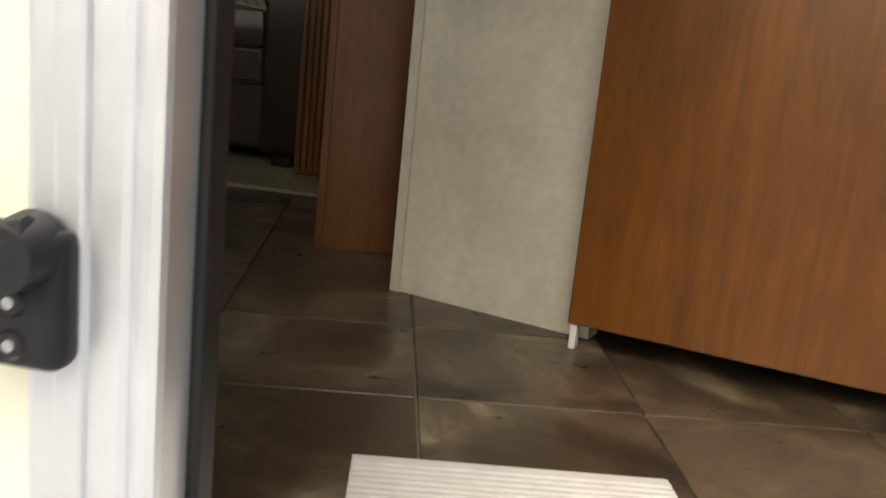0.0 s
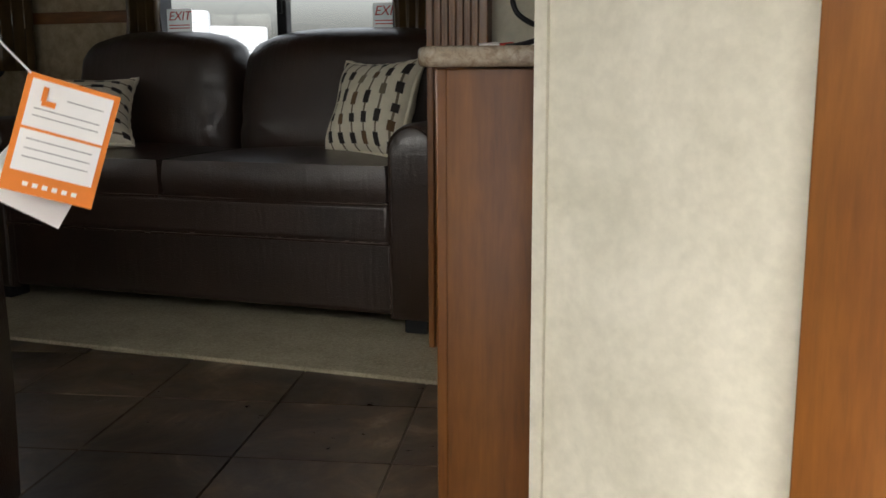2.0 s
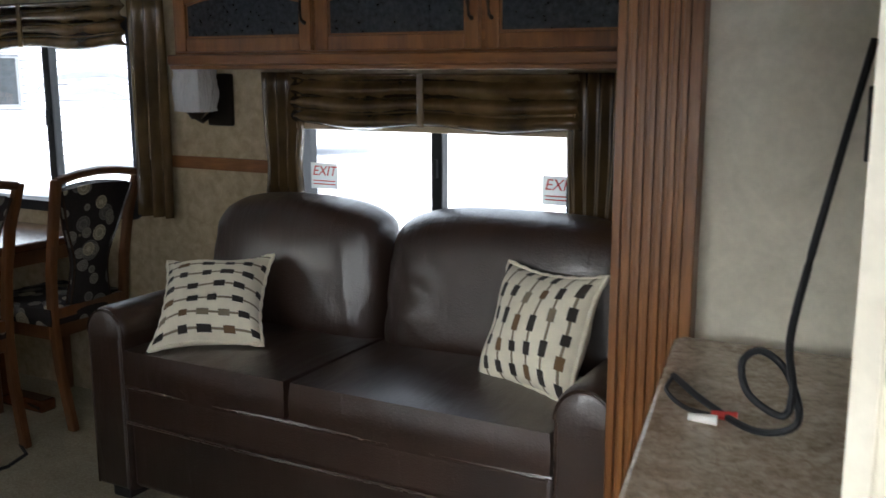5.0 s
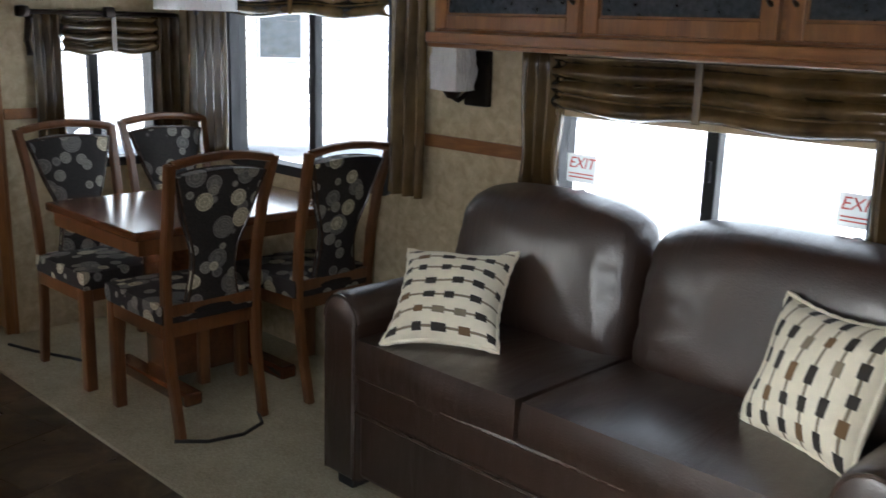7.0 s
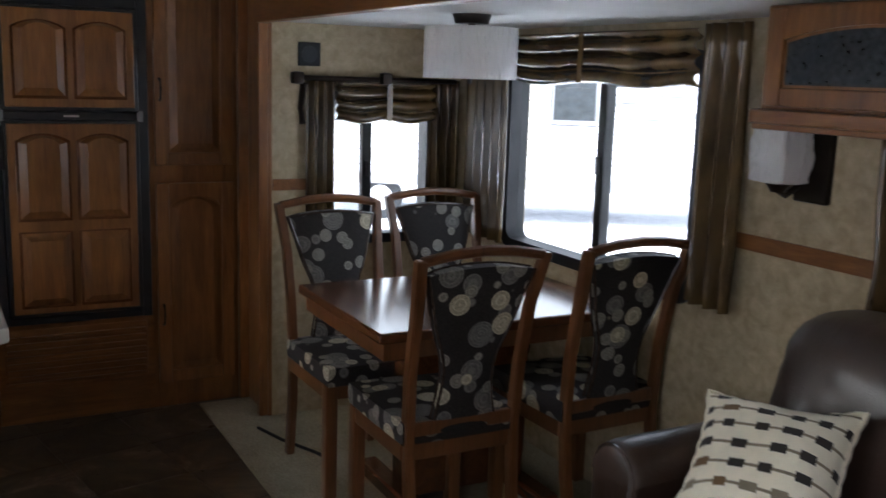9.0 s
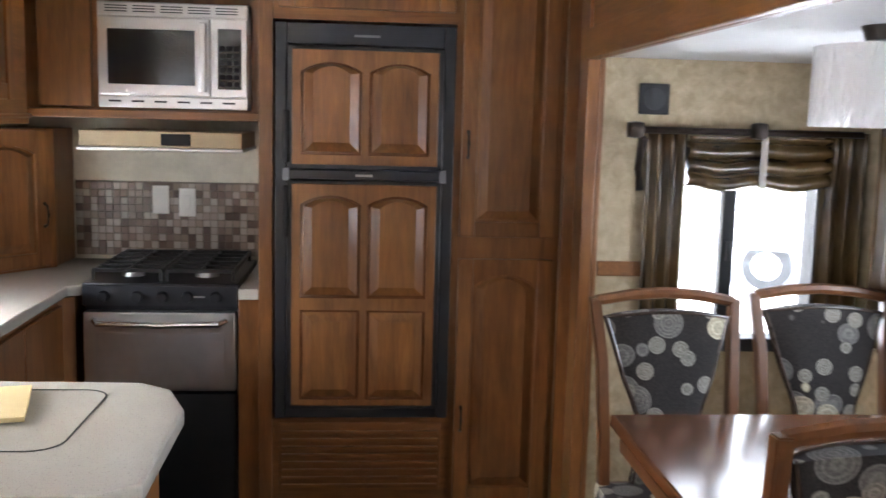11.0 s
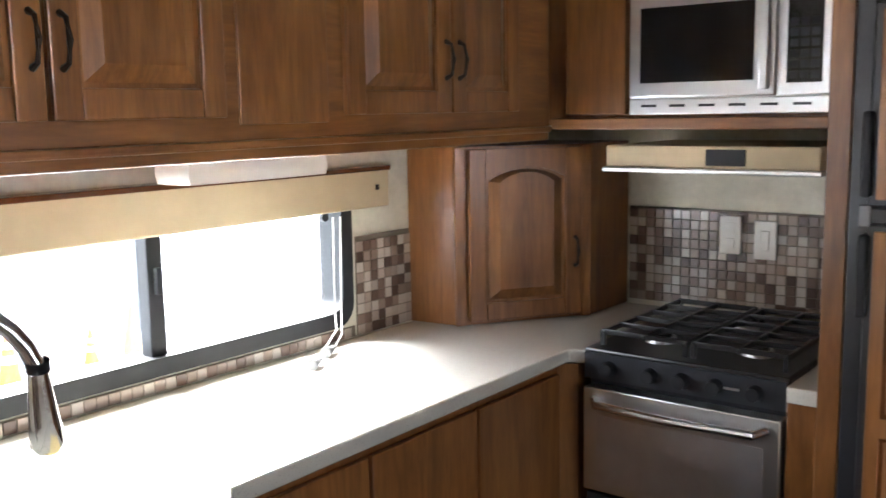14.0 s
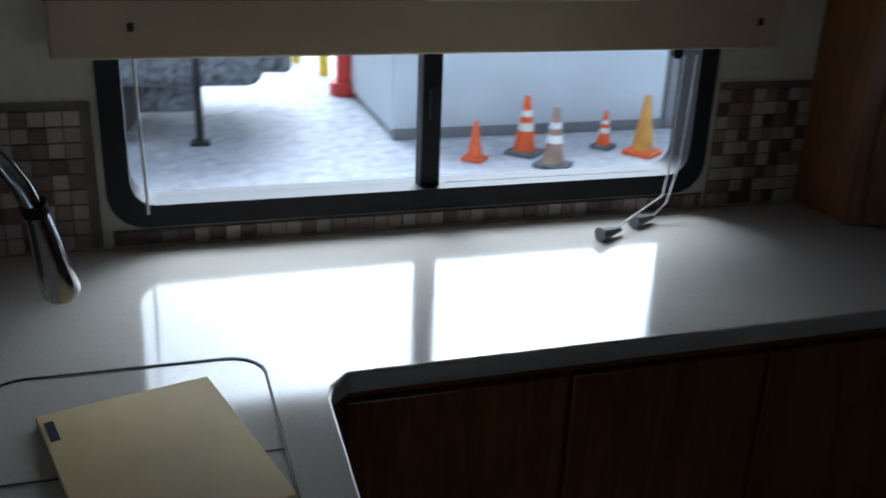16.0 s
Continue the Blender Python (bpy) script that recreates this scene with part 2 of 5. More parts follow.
YELLOWP = plain("yellow_post_paint", (0.75, 0.55, 0.03), 0.5, 0, 0.1)
CONTAINER = plain("pale_blue_container_paint", (0.60, 0.66, 0.70), 0.5, 0, 0.06, 2)
GREYROUGH = plain("snow_dusted_machinery", (0.14, 0.15, 0.165), 0.7, 0, 0.75, 14)

GLASS = bpy.data.materials.new("window_glass")
GLASS.use_nodes = True
nt = GLASS.node_tree
nt.nodes.clear()
out = nt.nodes.new("ShaderNodeOutputMaterial")
tr, gl, mx, fr = (nt.nodes.new(k) for k in ("ShaderNodeBsdfTransparent", "ShaderNodeBsdfGlossy", "ShaderNodeMixShader", "ShaderNodeLayerWeight"))
tr.inputs[0].default_value = (0.93, 0.95, 0.95, 1)
gl.inputs["Roughness"].default_value = 0.01
fr.inputs["Blend"].default_value = 0.5
power, lift = nt.nodes.new("ShaderNodeMath"), nt.nodes.new("ShaderNodeMath")
power.operation, lift.operation = "POWER", "MULTIPLY_ADD"
power.inputs[1].default_value, lift.inputs[1].default_value, lift.inputs[2].default_value = 5.0, 0.9, 0.03
nt.links.new(fr.outputs["Facing"], power.inputs[0])
nt.links.new(power.outputs[0], lift.inputs[0])
nt.links.new(lift.outputs[0], mx.inputs[0])
nt.links.new(tr.outputs[0], mx.inputs[1])
nt.links.new(gl.outputs[0], mx.inputs[2])
nt.links.new(mx.outputs[0], out.inputs[0])
STICKER, nt, b = mat("translucent_sticker_film", 0.5)
b.inputs["Base Color"].default_value = (0.8, 0.79, 0.77, 1)
thin = nt.nodes.new("ShaderNodeBsdfTranslucent")
thin.inputs[0].default_value = (0.8, 0.79, 0.77, 1)
both = nt.nodes.new("ShaderNodeMixShader")
nt.links.new(b.outputs[0], both.inputs[1])
nt.links.new(thin.outputs[0], both.inputs[2])
nt.links.new(both.outputs[0], nt.nodes["Material Output"].inputs[0])
CLEARWRAP, nt, b = mat("clear_plastic_wrap", 0.18)
b.inputs["Base Color"].default_value = (0.85, 0.85, 0.84, 1)
b.inputs["Transmission Weight"].default_value = 0.35
bump(nt, b, noise_tex(nt, coords(nt, (1, 1, 0.3)), 30, 4, 0.6, 1.5), 0.9, 0.02)


# ---- mesh helpers ----
def box(bm, x0, y0, z0, x1, y1, z1, bev=0.0, seg=2):
    flat = bm.faces.layers.int.get("flat") or bm.faces.layers.int.new("flat")
    before = len(bm.faces)
    made = bmesh.ops.create_cube(bm, size=1.0, matrix=Matrix.LocRotScale(((x0 + x1) / 2, (y0 + y1) / 2, (z0 + z1) / 2), None, (abs(x1 - x0), abs(y1 - y0), abs(z1 - z0))))
    if bev:
        edges = list({e for v_ in made["verts"] for e in v_.link_edges})
        bmesh.ops.bevel(bm, geom=edges, offset=bev, segments=seg, affect="EDGES", profile=0.5)
    bm.faces.ensure_lookup_table()
    for f in bm.faces[max(0, before - 6):]:
        f.normal_update()
        if max(abs(k) for k in f.normal) > 0.9999:
            f[flat] = 1
    return bm


def boxes(*rows):
    bm = bmesh.new()
    for r in rows:
        box(bm, *r)
    return bm


def prism(bm, pts, y0, y1, inset=0.0):
    """A polygon in x and z, drawn out from y0 to y1; inset narrows it towards y1."""
    cx, cz = sum(p[0] for p in pts) / len(pts), sum(p[1] for p in pts) / len(pts)
    w, h = max(abs(p[0] - cx) for p in pts), max(abs(p[1] - cz) for p in pts)
    a = [bm.verts.new((x, y0, z)) for x, z in pts]
    c = [bm.verts.new((cx + (x - cx) * (1 - inset / w), y1, cz + (z - cz) * (1 - inset / h))) for x, z in pts]
    n = len(pts)
    faces = [bm.faces.new(a), bm.faces.new(list(reversed(c)))]
    faces += [bm.faces.new((a[(i + 1) % n], a[i], c[i], c[(i + 1) % n])) for i in range(n)]
    bmesh.ops.recalc_face_normals(bm, faces=faces)
    return bm


def slab(bm, pts, z0, z1, bev=0.0):
    """A polygon in x and y, drawn out from z0 to z1."""
    a = [bm.verts.new((x, y, z0)) for x, y in pts]
    c = [bm.verts.new((x, y, z1)) for x, y in pts]
    n = len(pts)
    faces = [bm.faces.new(a), bm.faces.new(list(reversed(c)))]
    faces += [bm.faces.new((a[(i + 1) % n], a[i], c[i], c[(i + 1) % n])) for i in range(n)]
    bmesh.ops.recalc_face_normals(bm, faces=faces)
    if bev:
        bmesh.ops.bevel(bm, geom=list({e for v_ in a + c for e in v_.link_edges}), offset=bev, segments=3, affect="EDGES", profile=0.5)
    flat = bm.faces.layers.int.get("flat") or bm.faces.layers.int.new("flat")
    for f in bm.faces:
        f.normal_update()
        if abs(f.normal.z) > 0.9999:
            f[flat] = 1
    return bm


def tube(bm, pts, r, seg=8, closed=False):
    pts = [Vector(p) for p in pts]
    rings, up = [], None
    for i, p in enumerate(pts):
        d = (pts[min(i + 1, len(pts) - 1)] - pts[max(i - 1, 0)]).normalized()
        side = d.cross(Vector((0, 0, 1)) if abs(d.z) < 0.95 else Vector((1, 0, 0))).normalized()
        if up is not None and side.dot(up) < 0:
            side = -side
        up = side
        other = d.cross(side)
        rad = r[i] if isinstance(r, (list, tuple)) else r
        rings.append([bm.verts.new(p + rad * (math.cos(k * math.tau / seg) * side + math.sin(k * math.tau / seg) * other)) for k in range(seg)])
    for a, c in zip(rings, rings[1:]):
        for k in range(seg):
            bm.faces.new((a[k], a[(k + 1) % seg], c[(k + 1) % seg], c[k]))
    bm.faces.new(list(reversed(rings[0])))
    bm.faces.new(rings[-1])
    bmesh.ops.recalc_face_normals(bm, faces=bm.faces[:])
    return bm


def cyl(bm, x, y, z0, z1, r0, r1=None, seg=20):
    bmesh.ops.create_cone(bm, cap_ends=True, segments=seg, radius1=r0, radius2=r0 if r1 is None else r1, depth=z1 - z0, matrix=Matrix.Translation((x, y, (z0 + z1) / 2)))
    return bm


def mesh_of(name, bm, material, smooth=True):
    me = bpy.data.meshes.new(name)
    flat = bm.faces.layers.int.get("flat")
    soft = [bool(smooth and not (flat is not None and f[flat])) for f in bm.faces]
    bm.to_mesh(me)
    bm.free()
    for m in material if isinstance(material, (list, tuple)) else (material,):
        me.materials.append(m)
    if smooth:
        me.shade_smooth()
        me.set_sharp_from_angle(angle=radians(35))
        me.polygons.foreach_set("use_smooth", soft)
    return me


def part(name, bm, material, parent, label="", smooth=True):
    ob = new(name, mesh_of(name, bm, material, smooth))
    ob.parent = parent
    if label:
        tagged(ob, label)
    return ob


def thing(name, x, y, z, rz, label, category, group=""):
    ob = new(name)
    ob.empty_display_size = 0.1
    ob.matrix_world = pose(x, y, z, 0, 0, rz)
    return tagged(ob, label, category, group)


def single(name, bm, material, label, category, at=None, group=""):
    ob = new(name, mesh_of(name, bm, material))
    if at is not None:
        ob.matrix_world = at
    return tagged(ob, label, category, group)


def struct(name, bm, material, label="", smooth=False):
    return tagged(new(name, mesh_of(name, bm, material, smooth)), label, "", "", "structure")


def blob(w, d, h, round_=0.35, sub=10, puff=0.0, power=0.5):
    """A padded cushion: a box of that size with rounded sides and a swollen middle, standing on z = 0."""
    bm = bmesh.new()
    bmesh.ops.create_cube(bm, size=2.0)
    bmesh.ops.subdivide_edges(bm, edges=bm.edges[:], cuts=sub, use_grid_fill=True)
    for v_ in bm.verts:
        p = v_.co.copy()
        q = Vector([math.copysign(abs(k) ** 1.0, k) for k in p])
        n_ = p.normalized() * 1.22
        m_ = q.lerp(n_, round_ * (max(abs(p.x), abs(p.y), abs(p.z)) if False else 1.0) * 0.5)
        swell = puff * (1 - p.x ** 2) * (1 - p.y ** 2) * (1 - p.z ** 2 * 0.0)
        v_.co = Vector((m_.x * w / 2, m_.y * d / 2, m_.z * h / 2 + math.copysign(swell, p.z) * (abs(p.z) > 0.9) + h / 2))
    return bm


# ---- structure ----
def wall(name, p0, p1, z0, z1, thick, material, holes=(), label=""):
    """A wall from p0 to p1; it lies to the left of that line. holes: (along0, along1, z0, z1)."""
    d = Vector((p1[0] - p0[0], p1[1] - p0[1], 0))
    length = d.length
    bm = bmesh.new()
    cuts = sorted({0.0, length, *(k for h in holes for k in h[:2])})
    for a, c in zip(cuts, cuts[1:]):
        inside = sorted((h[2], h[3]) for h in holes if h[0] <= a + 1e-6 and h[1] >= c - 1e-6)
        low = z0
        for h0, h1 in inside:
            if h0 > low:
                box(bm, a, 0, low, c, thick, h0)
            low = h1
        if z1 > low:
            box(bm, a, 0, low, c, thick, z1)
    ob = struct(name, bm, material, label)
    ob.matrix_world = pose(p0[0], p0[1], 0, 0, 0, math.degrees(math.atan2(d.y, d.x)))
    return ob


def rounded(w, h, r, n=5):
    pts = []
    for cx, cz, a0 in ((w / 2 - r, h / 2 - r, 0), (-w / 2 + r, h / 2 - r, 90), (-w / 2 + r, -h / 2 + r, 180), (w / 2 - r, -h / 2 + r, 270)):
        pts += [(cx + r * math.cos(radians(a0 + 90 * k / n)), cz + r * math.sin(radians(a0 + 90 * k / n))) for k in range(n + 1)]
    return pts


def ring(bm, outer, inner, y0, y1):
    n = len(outer)
    vs = [[bm.verts.new((x, y, z)) for x, z in pts] for pts, y in ((outer, y0), (inner, y0), (inner, y1), (outer, y1))]
    for a, c in ((0, 1), (1, 2), (2, 3), (3, 0)):
        for i in range(n):
            bm.faces.new((vs[a][i], vs[a][(i + 1) % n], vs[c][(i + 1) % n], vs[c][i]))
    bmesh.ops.recalc_face_normals(bm, faces=bm.faces[:])
    return bm


def window(name, m, w, h, split, label):
    """A black-framed sliding window w by h about its middle; its inner face looks along local -y. split: the bar's place."""
    ob = tagged(new(name), label, "", "", "structure")
    ob.matrix_world = m
    part("window_frame", ring(bmesh.new(), rounded(w + 0.07, h + 0.07, 0.07), rounded(w - 0.02, h - 0.02, 0.05), -0.02, 0.07), BLACK, ob)
    bar = part("mullion", boxes((split - 0.022, 0.0, -h / 2 + 0.006, split + 0.022, 0.045, h / 2 - 0.006, 0.004)), BLACK, ob)
    part("latch", boxes((split - 0.008, -0.016, -0.035, split + 0.008, 0.0, 0.03, 0.003)), BLACK, bar)
    for a, c, y in ((-w / 2 + 0.01, split, 0.03), (split, w / 2 - 0.01, 0.018)):
        pane = part("pane", boxes((a, y, -h / 2 + 0.01, c, y + 0.004, h / 2 - 0.01)), GLASS, ob, "clear glass pane")
        pane.visible_shadow = False
    return ob


H = 2.13
wall("wall_slide_back", (-4.60, 4.63), (-0.40, 4.63), 0, 1.80, 0.09, WALLT, [(0.54, 1.69, 0.85, 1.62), (2.55, 3.62, 0.83, 1.38)], "tan mottled wallpaper with two window openings")
wall("wall_slide_end", (-4.53, 3.72), (-4.53, 4.63), 0, 1.80, 0.07, WALLT, [(0.27, 0.75, 0.81, 1.43)], "tan mottled wallpaper with a window opening")
wall("wall_slide_sofa_end", (-0.47, 4.63), (-0.47, 3.82), 0, 1.80, 0.07, WALLT)
wall("wall_kitchen_back", (-5.57, 1.302), (-5.57, 3.75), 0, H, 0.07, WALLP)
wall("wall_kitchen_window", (-2.0, 1.302), (-5.64, 1.302), -0.4, H, 0.07, WALLP, [(1.379, 2.629, 0.985, 1.375)], "cream wallpaper with a wide window opening")
wall("wall_jog", (-1.998, 1.134), (-1.998, 1.302), -0.4, H, 0.07, WALLP)
wall("wall_entry", (1.75, 1.2), (-1.998, 1.2), -0.4, H, 0.066, CREAMEXT, [(0.74, 1.542, -0.05, 1.95), (2.2, 3.5, 0.85, 1.6)], "cream fibreglass wall with the entrance opening")
wall("wall_wallpapered", (0.505, 2.382), (0.088, 2.537), 0, H, -0.05, WALLP, (), "cream mottled wallpaper on an angled wall")
wall("wall_behind_console", (-0.40, 3.825), (0.75, 3.93), 0, H, 0.05, WALLP)
wall("wall_hall_end", (1.75, 3.93), (1.75, 1.13), 0, H, -0.06, WALLP)
wall("wall_hall_back", (1.8, 3.93), (0.7, 3.93), 0, H, -0.06, WALLP)
struct("trim", boxes((0.0, -0.008, 0, 0.022, 0.056, H)), WALLP, "cream corner strip").matrix_world = pose(0.080, 2.540, 0, 0, 0, -20)
struct("ceiling", slab(bmesh.new(), [(-5.64, 1.14), (1.8, 1.14), (1.8, 3.98), (-0.36, 3.98), (-0.36, 3.75), (-5.64, 3.75)], H, H + 0.06), CEIL, "white ceiling panels")
struct("slide_ceiling", boxes((-4.60, 3.70, 1.745, -0.40, 4.72, 1.80)), CEIL, "white ceiling of the slide-out")
struct("ceiling_fascia", boxes((-4.52, 3.67, 1.735, -0.40, 3.698, H, 0.006), (-4.52, 3.645, 1.735, -0.40, 3.67, 1.83, 0.006)), CHERRY_H, "cherry wood fascia over the slide-out opening")
struct("slide_jamb", boxes((-4.86, 3.702, 0, -4.52, 3.719, H, 0.004), (-4.555, 3.66, 0.013, -4.52, 3.702, H, 0.005)), CHERRY, "cherry wood jamb between the pantry and the slide-out")
struct("subfloor", boxes((-5.64, 1.305, -0.10, -2.0, 4.72, -0.006), (-2.0, 1.2, -0.10, 1.8, 4.72, -0.006)), GROUT)
struct("carpet", slab(bmesh.new(), [(-4.80, 3.46), (-0.3, 3.47), (-0.3, 3.80), (-0.48, 4.62), (-4.52, 4.62), (-4.52, 3.70), (-4.80, 3.70)], -0.004, 0.012, 0.005), CARPET, "beige cut-pile carpet in the slide-out")
struct("door_frame", boxes((0.191, 1.118, -0.05, 0.213, 1.195, 1.95, 0.008), (1.008, 1.118, -0.05, 1.03, 1.195, 1.95, 0.008), (0.191, 1.118, 1.93, 1.03, 1.195, 1.96, 0.008), (0.123, 1.114, -0.05, 0.195, 1.132, 1.99, 0.007), (0.145, 1.108, -0.05, 0.167, 1.118, 1.99, 0.004), (1.025, 1.116, -0.05, 1.065, 1.132, 1.99, 0.007), (0.191, 1.165, -0.08, 1.03, 1.2, -0.002, 0.006)), ALU, "polished aluminium entrance door frame")
struct("door_seal", boxes((0.212, 1.165, -0.02, 0.222, 1.198, 1.93, 0.004)), BLACK, "black rubber door seal")
struct("band_rail", boxes((-2.74, 4.618, 1.05, -2.10, 4.63, 1.10, 0.003)), CHERRY_H, "cherry wood chair rail")
struct("band_rail_end", boxes((-4.53, 3.721, 1.03, -4.518, 3.90, 1.08, 0.003)), CHERRY_H, "cherry wood chair rail")

window("window_1", pose(-3.485, 4.64, 1.235), 1.15, 0.77, 0.045, "black-framed sliding window beside the dining table")
sofa_win = window("window_2", pose(-1.515, 4.64, 1.105), 1.07, 0.55, 0.036, "black-framed sliding window above the sofa")
window("window_3", pose(-4.54, 4.23, 1.12, 0, 0, 90), 0.48, 0.62, -0.06, "small black-framed window at the end of the dinette")
window("window_4", pose(-4.004, 1.292, 1.18, 0, 0, 180), 1.25, 0.39, 0.0, "wide black-framed window over the kitchen counter")
window("window_5", pose(-1.1, 1.19, 1.225, 0, 0, 180), 1.30, 0.75, 0.05, "black-framed sliding window behind the recliner")


def text_on(body, size, m, material, parent, name="lettering"):
    cu = bpy.data.curves.new(name, "FONT")
    cu.body, cu.size, cu.extrude, cu.align_x, cu.shear = body, size, 0.0006, "CENTER", 0.25
    cu.materials.append(material)
    tmp = bpy.data.objects.new(name, cu)
    me = bpy.data.meshes.new_from_object(tmp)
    bpy.data.objects.remove(tmp)
    ob = new(name, me)
    ob.parent, ob.matrix_basis = parent, m
    return ob


for x in (-1.955, -1.02):
    st = thing("exit_sticker", x, 4.637, 1.05, 0, "white exit sticker with red letters on the window", "sticker", "exit stickers")
    part("card", boxes((-0.06, 0, -0.045, 0.06, 0.0015, 0.05)), STICKER, st)
    text_on("EXIT", 0.052, pose(0, -0.001, 0.004, 90), REDP, st)
    for z in (-0.018, -0.03):
        part("print", boxes((-0.05, -0.001, z, 0.05, 0, z + 0.004)), REDP, st)
    single("exit_latch", cyl(bmesh.new(), 0, 0, 0, 0.02, 0.018), BLACK, "round black window latch", "latch", pose(x + 0.005, 4.645, 0.965, 90))


# ---- doors and cabinets ----
def arc_top(w, h, rise, n=8):
    """An arched panel outline about x = 0 from z = 0 up."""
    return [(-w / 2, 0), (w / 2, 0)] + [(w / 2 - w * k / n, h - rise + rise * math.sin(math.pi * k / n) ** 0.8) for k in range(n + 1)]


def handle(parent, x, z, y=-0.02, length=0.09):
    pts = [(x, y, z - length / 2), (x, y - 0.018, z - length / 2 + 0.008), (x, y - 0.026, z), (x, y - 0.018, z + length / 2 - 0.008), (x, y, z + length / 2)]
    return part("handle", tube(bmesh.new(), pts, [0.007, 0.005, 0.006, 0.005, 0.007], 8), BRONZE, parent, "dark bronze pull handle")


def panel_door(parent, x0, z0, w, h, y=0.0, arch=0.0, grip=None, inset=None, material=None, stile=0.055, cols=1):
    """A framed raised-panel door with its lower left corner at x0, z0, its back at y and its face towards local -y."""
    wd = material or CHERRY
    door = part("door", boxes((x0, y - 0.012, z0, x0 + w, y, z0 + h, 0.003)), wd, parent)
    for sx in (x0, x0 + w - stile):
        part("stile", boxes((sx, y - 0.022, z0, sx + stile, y - 0.011, z0 + h, 0.004)), wd, door)
    part("rail", boxes((x0 + stile, y - 0.021, z0, x0 + w - stile, y - 0.011, z0 + stile, 0.004)), wd, door)
    rails = bmesh.new()
    iw, cx = w - 2 * stile, x0 + w / 2
    if arch:
        n = 10
        top = [(cx - iw / 2 + iw * k / n, z0 + h - stile - arch + arch * math.sin(math.pi * k / n) ** 0.8) for k in range(n + 1)]
        prism(rails, [(cx + iw / 2, z0 + h), (cx - iw / 2, z0 + h)] + top, y - 0.011, y - 0.021)
    else:
        box(rails, x0 + stile, y - 0.021, z0 + h - stile, x0 + w - stile, y - 0.011, z0 + h, 0.004)
    part("rail", rails, wd, door)
    pw, ph = iw - 0.014, h - 2 * stile - 0.014
    bm = bmesh.new()
    pts = arc_top(pw, ph, arch) if arch else [(-pw / 2, 0), (pw / 2, 0), (pw / 2, ph), (-pw / 2, ph)]
    pts = [(cx + px, z0 + stile + 0.007 + pz) for px, pz in pts]
    if inset:
        prism(bm, pts, y - 0.011, y - 0.014)
    else:
        prism(bm, pts, y - 0.011, y - 0.027, 0.034)
    part("panel", bm, inset or wd, door, "dark wire mesh insert" if inset else "", smooth=False)
    if grip:
        handle(door, x0 + (0.022 if grip[0] == "l" else w - 0.022), z0 + grip[1], y - 0.021)
    return door


# overhead cabinet over the sofa
oc = thing("overhead_cabinet", -2.31, 4.27, 1.475, 0, "dark cherry overhead cabinet with mesh doors above the sofa", "cabinet")
part("body", boxes((0, 0, 0, 1.83, 0.355, 0.266, 0.004)), CHERRY_H, oc)
part("bottom_rail", boxes((-0.01, -0.03, -0.02, 1.835, 0.01, 0.016, 0.006), (-0.01, -0.018, -0.034, 1.835, 0.355, -0.018, 0.004)), CHERRY_H, oc)
for i in range(3):
    panel_door(oc, 0.03 + 0.59 * i, 0.024, 0.57, 0.232, 0.0, 0.03, ("l" if i == 2 else "r", 0.13), MESHGLASS, None, 0.045)

# refrigerator and pantry wall
fw = thing("refrigerator_surround", -4.85, 2.577, 0, 90, "cherry wood cabinet wall built round the refrigerator", "cabinet")
part("post", boxes((0, 0, 0, 0.05, 0.7, H - 0.002, 0.003)), CHERRY, fw)
part("header", boxes((0.05, 0, 1.86, 0.70, 0.6, H - 0.002, 0.003)), CHERRY_H, fw)
panel_door(fw, 0.07, 1.90, 0.61, 0.21)
part("lower_body", boxes((0.05, 0, 0.0, 0.70, 0.6, 0.44, 0.003)), CHERRY_H, fw)
vent = part("vent", boxes((0.075, -0.006, 0.16, 0.665, 0.0, 0.42, 0.003)), CHERRY_H, fw, "louvred wooden vent")
for i in range(8):
    part("slat", boxes((0.085, -0.020, 0.175 + 0.029 * i, 0.655, -0.006, 0.189 + 0.029 * i, 0.003)), CHERRY_H, vent)
pa = thing("pantry_cabinet", -4.85, 3.263, 0, 90, "tall cherry pantry cabinet with two doors", "cabinet")
part("body", boxes((0, 0, 0, 0.44, 0.6, H - 0.002, 0.003)), CHERRY, pa)
panel_door(pa, 0.028, 1.115, 0.345, 0.95, 0, 0.0, ("l", 0.33))
panel_door(pa, 0.028, 0.12, 0.345, 0.915, 0, 0.045, ("l", 0.32))
part("end_post", boxes((0.395, -0.03, 0, 0.455, 0.02, H - 0.002, 0.006)), CHERRY, pa)

fg = thing("refrigerator", -4.845, 2.637, 0.445, 90, "black-trimmed refrigerator with raised cherry door panels", "refrigerator")
part("casing", boxes((0.04, 0.0, 0.03, 0.585, 0.5, 1.34)), BLUEBLACK, fg)
for x_ in (0.0, 0.585):
    part("side_trim", boxes((x_, -0.025, 0, x_ + 0.04, 0.5, 1.405, 0.004)), BLUEBLACK, fg)
part("top_trim", boxes((0.04, -0.02, 1.33, 0.585, 0.5, 1.405, 0.004)), BLUEBLACK, fg)
part("bottom_trim", boxes((0.04, -0.02, 0, 0.585, 0.5, 0.035, 0.004)), BLUEBLACK, fg)
part("badge", boxes((0.27, -0.023, 1.36, 0.36, -0.019, 1.368, 0.001)), VANGREY, fg)
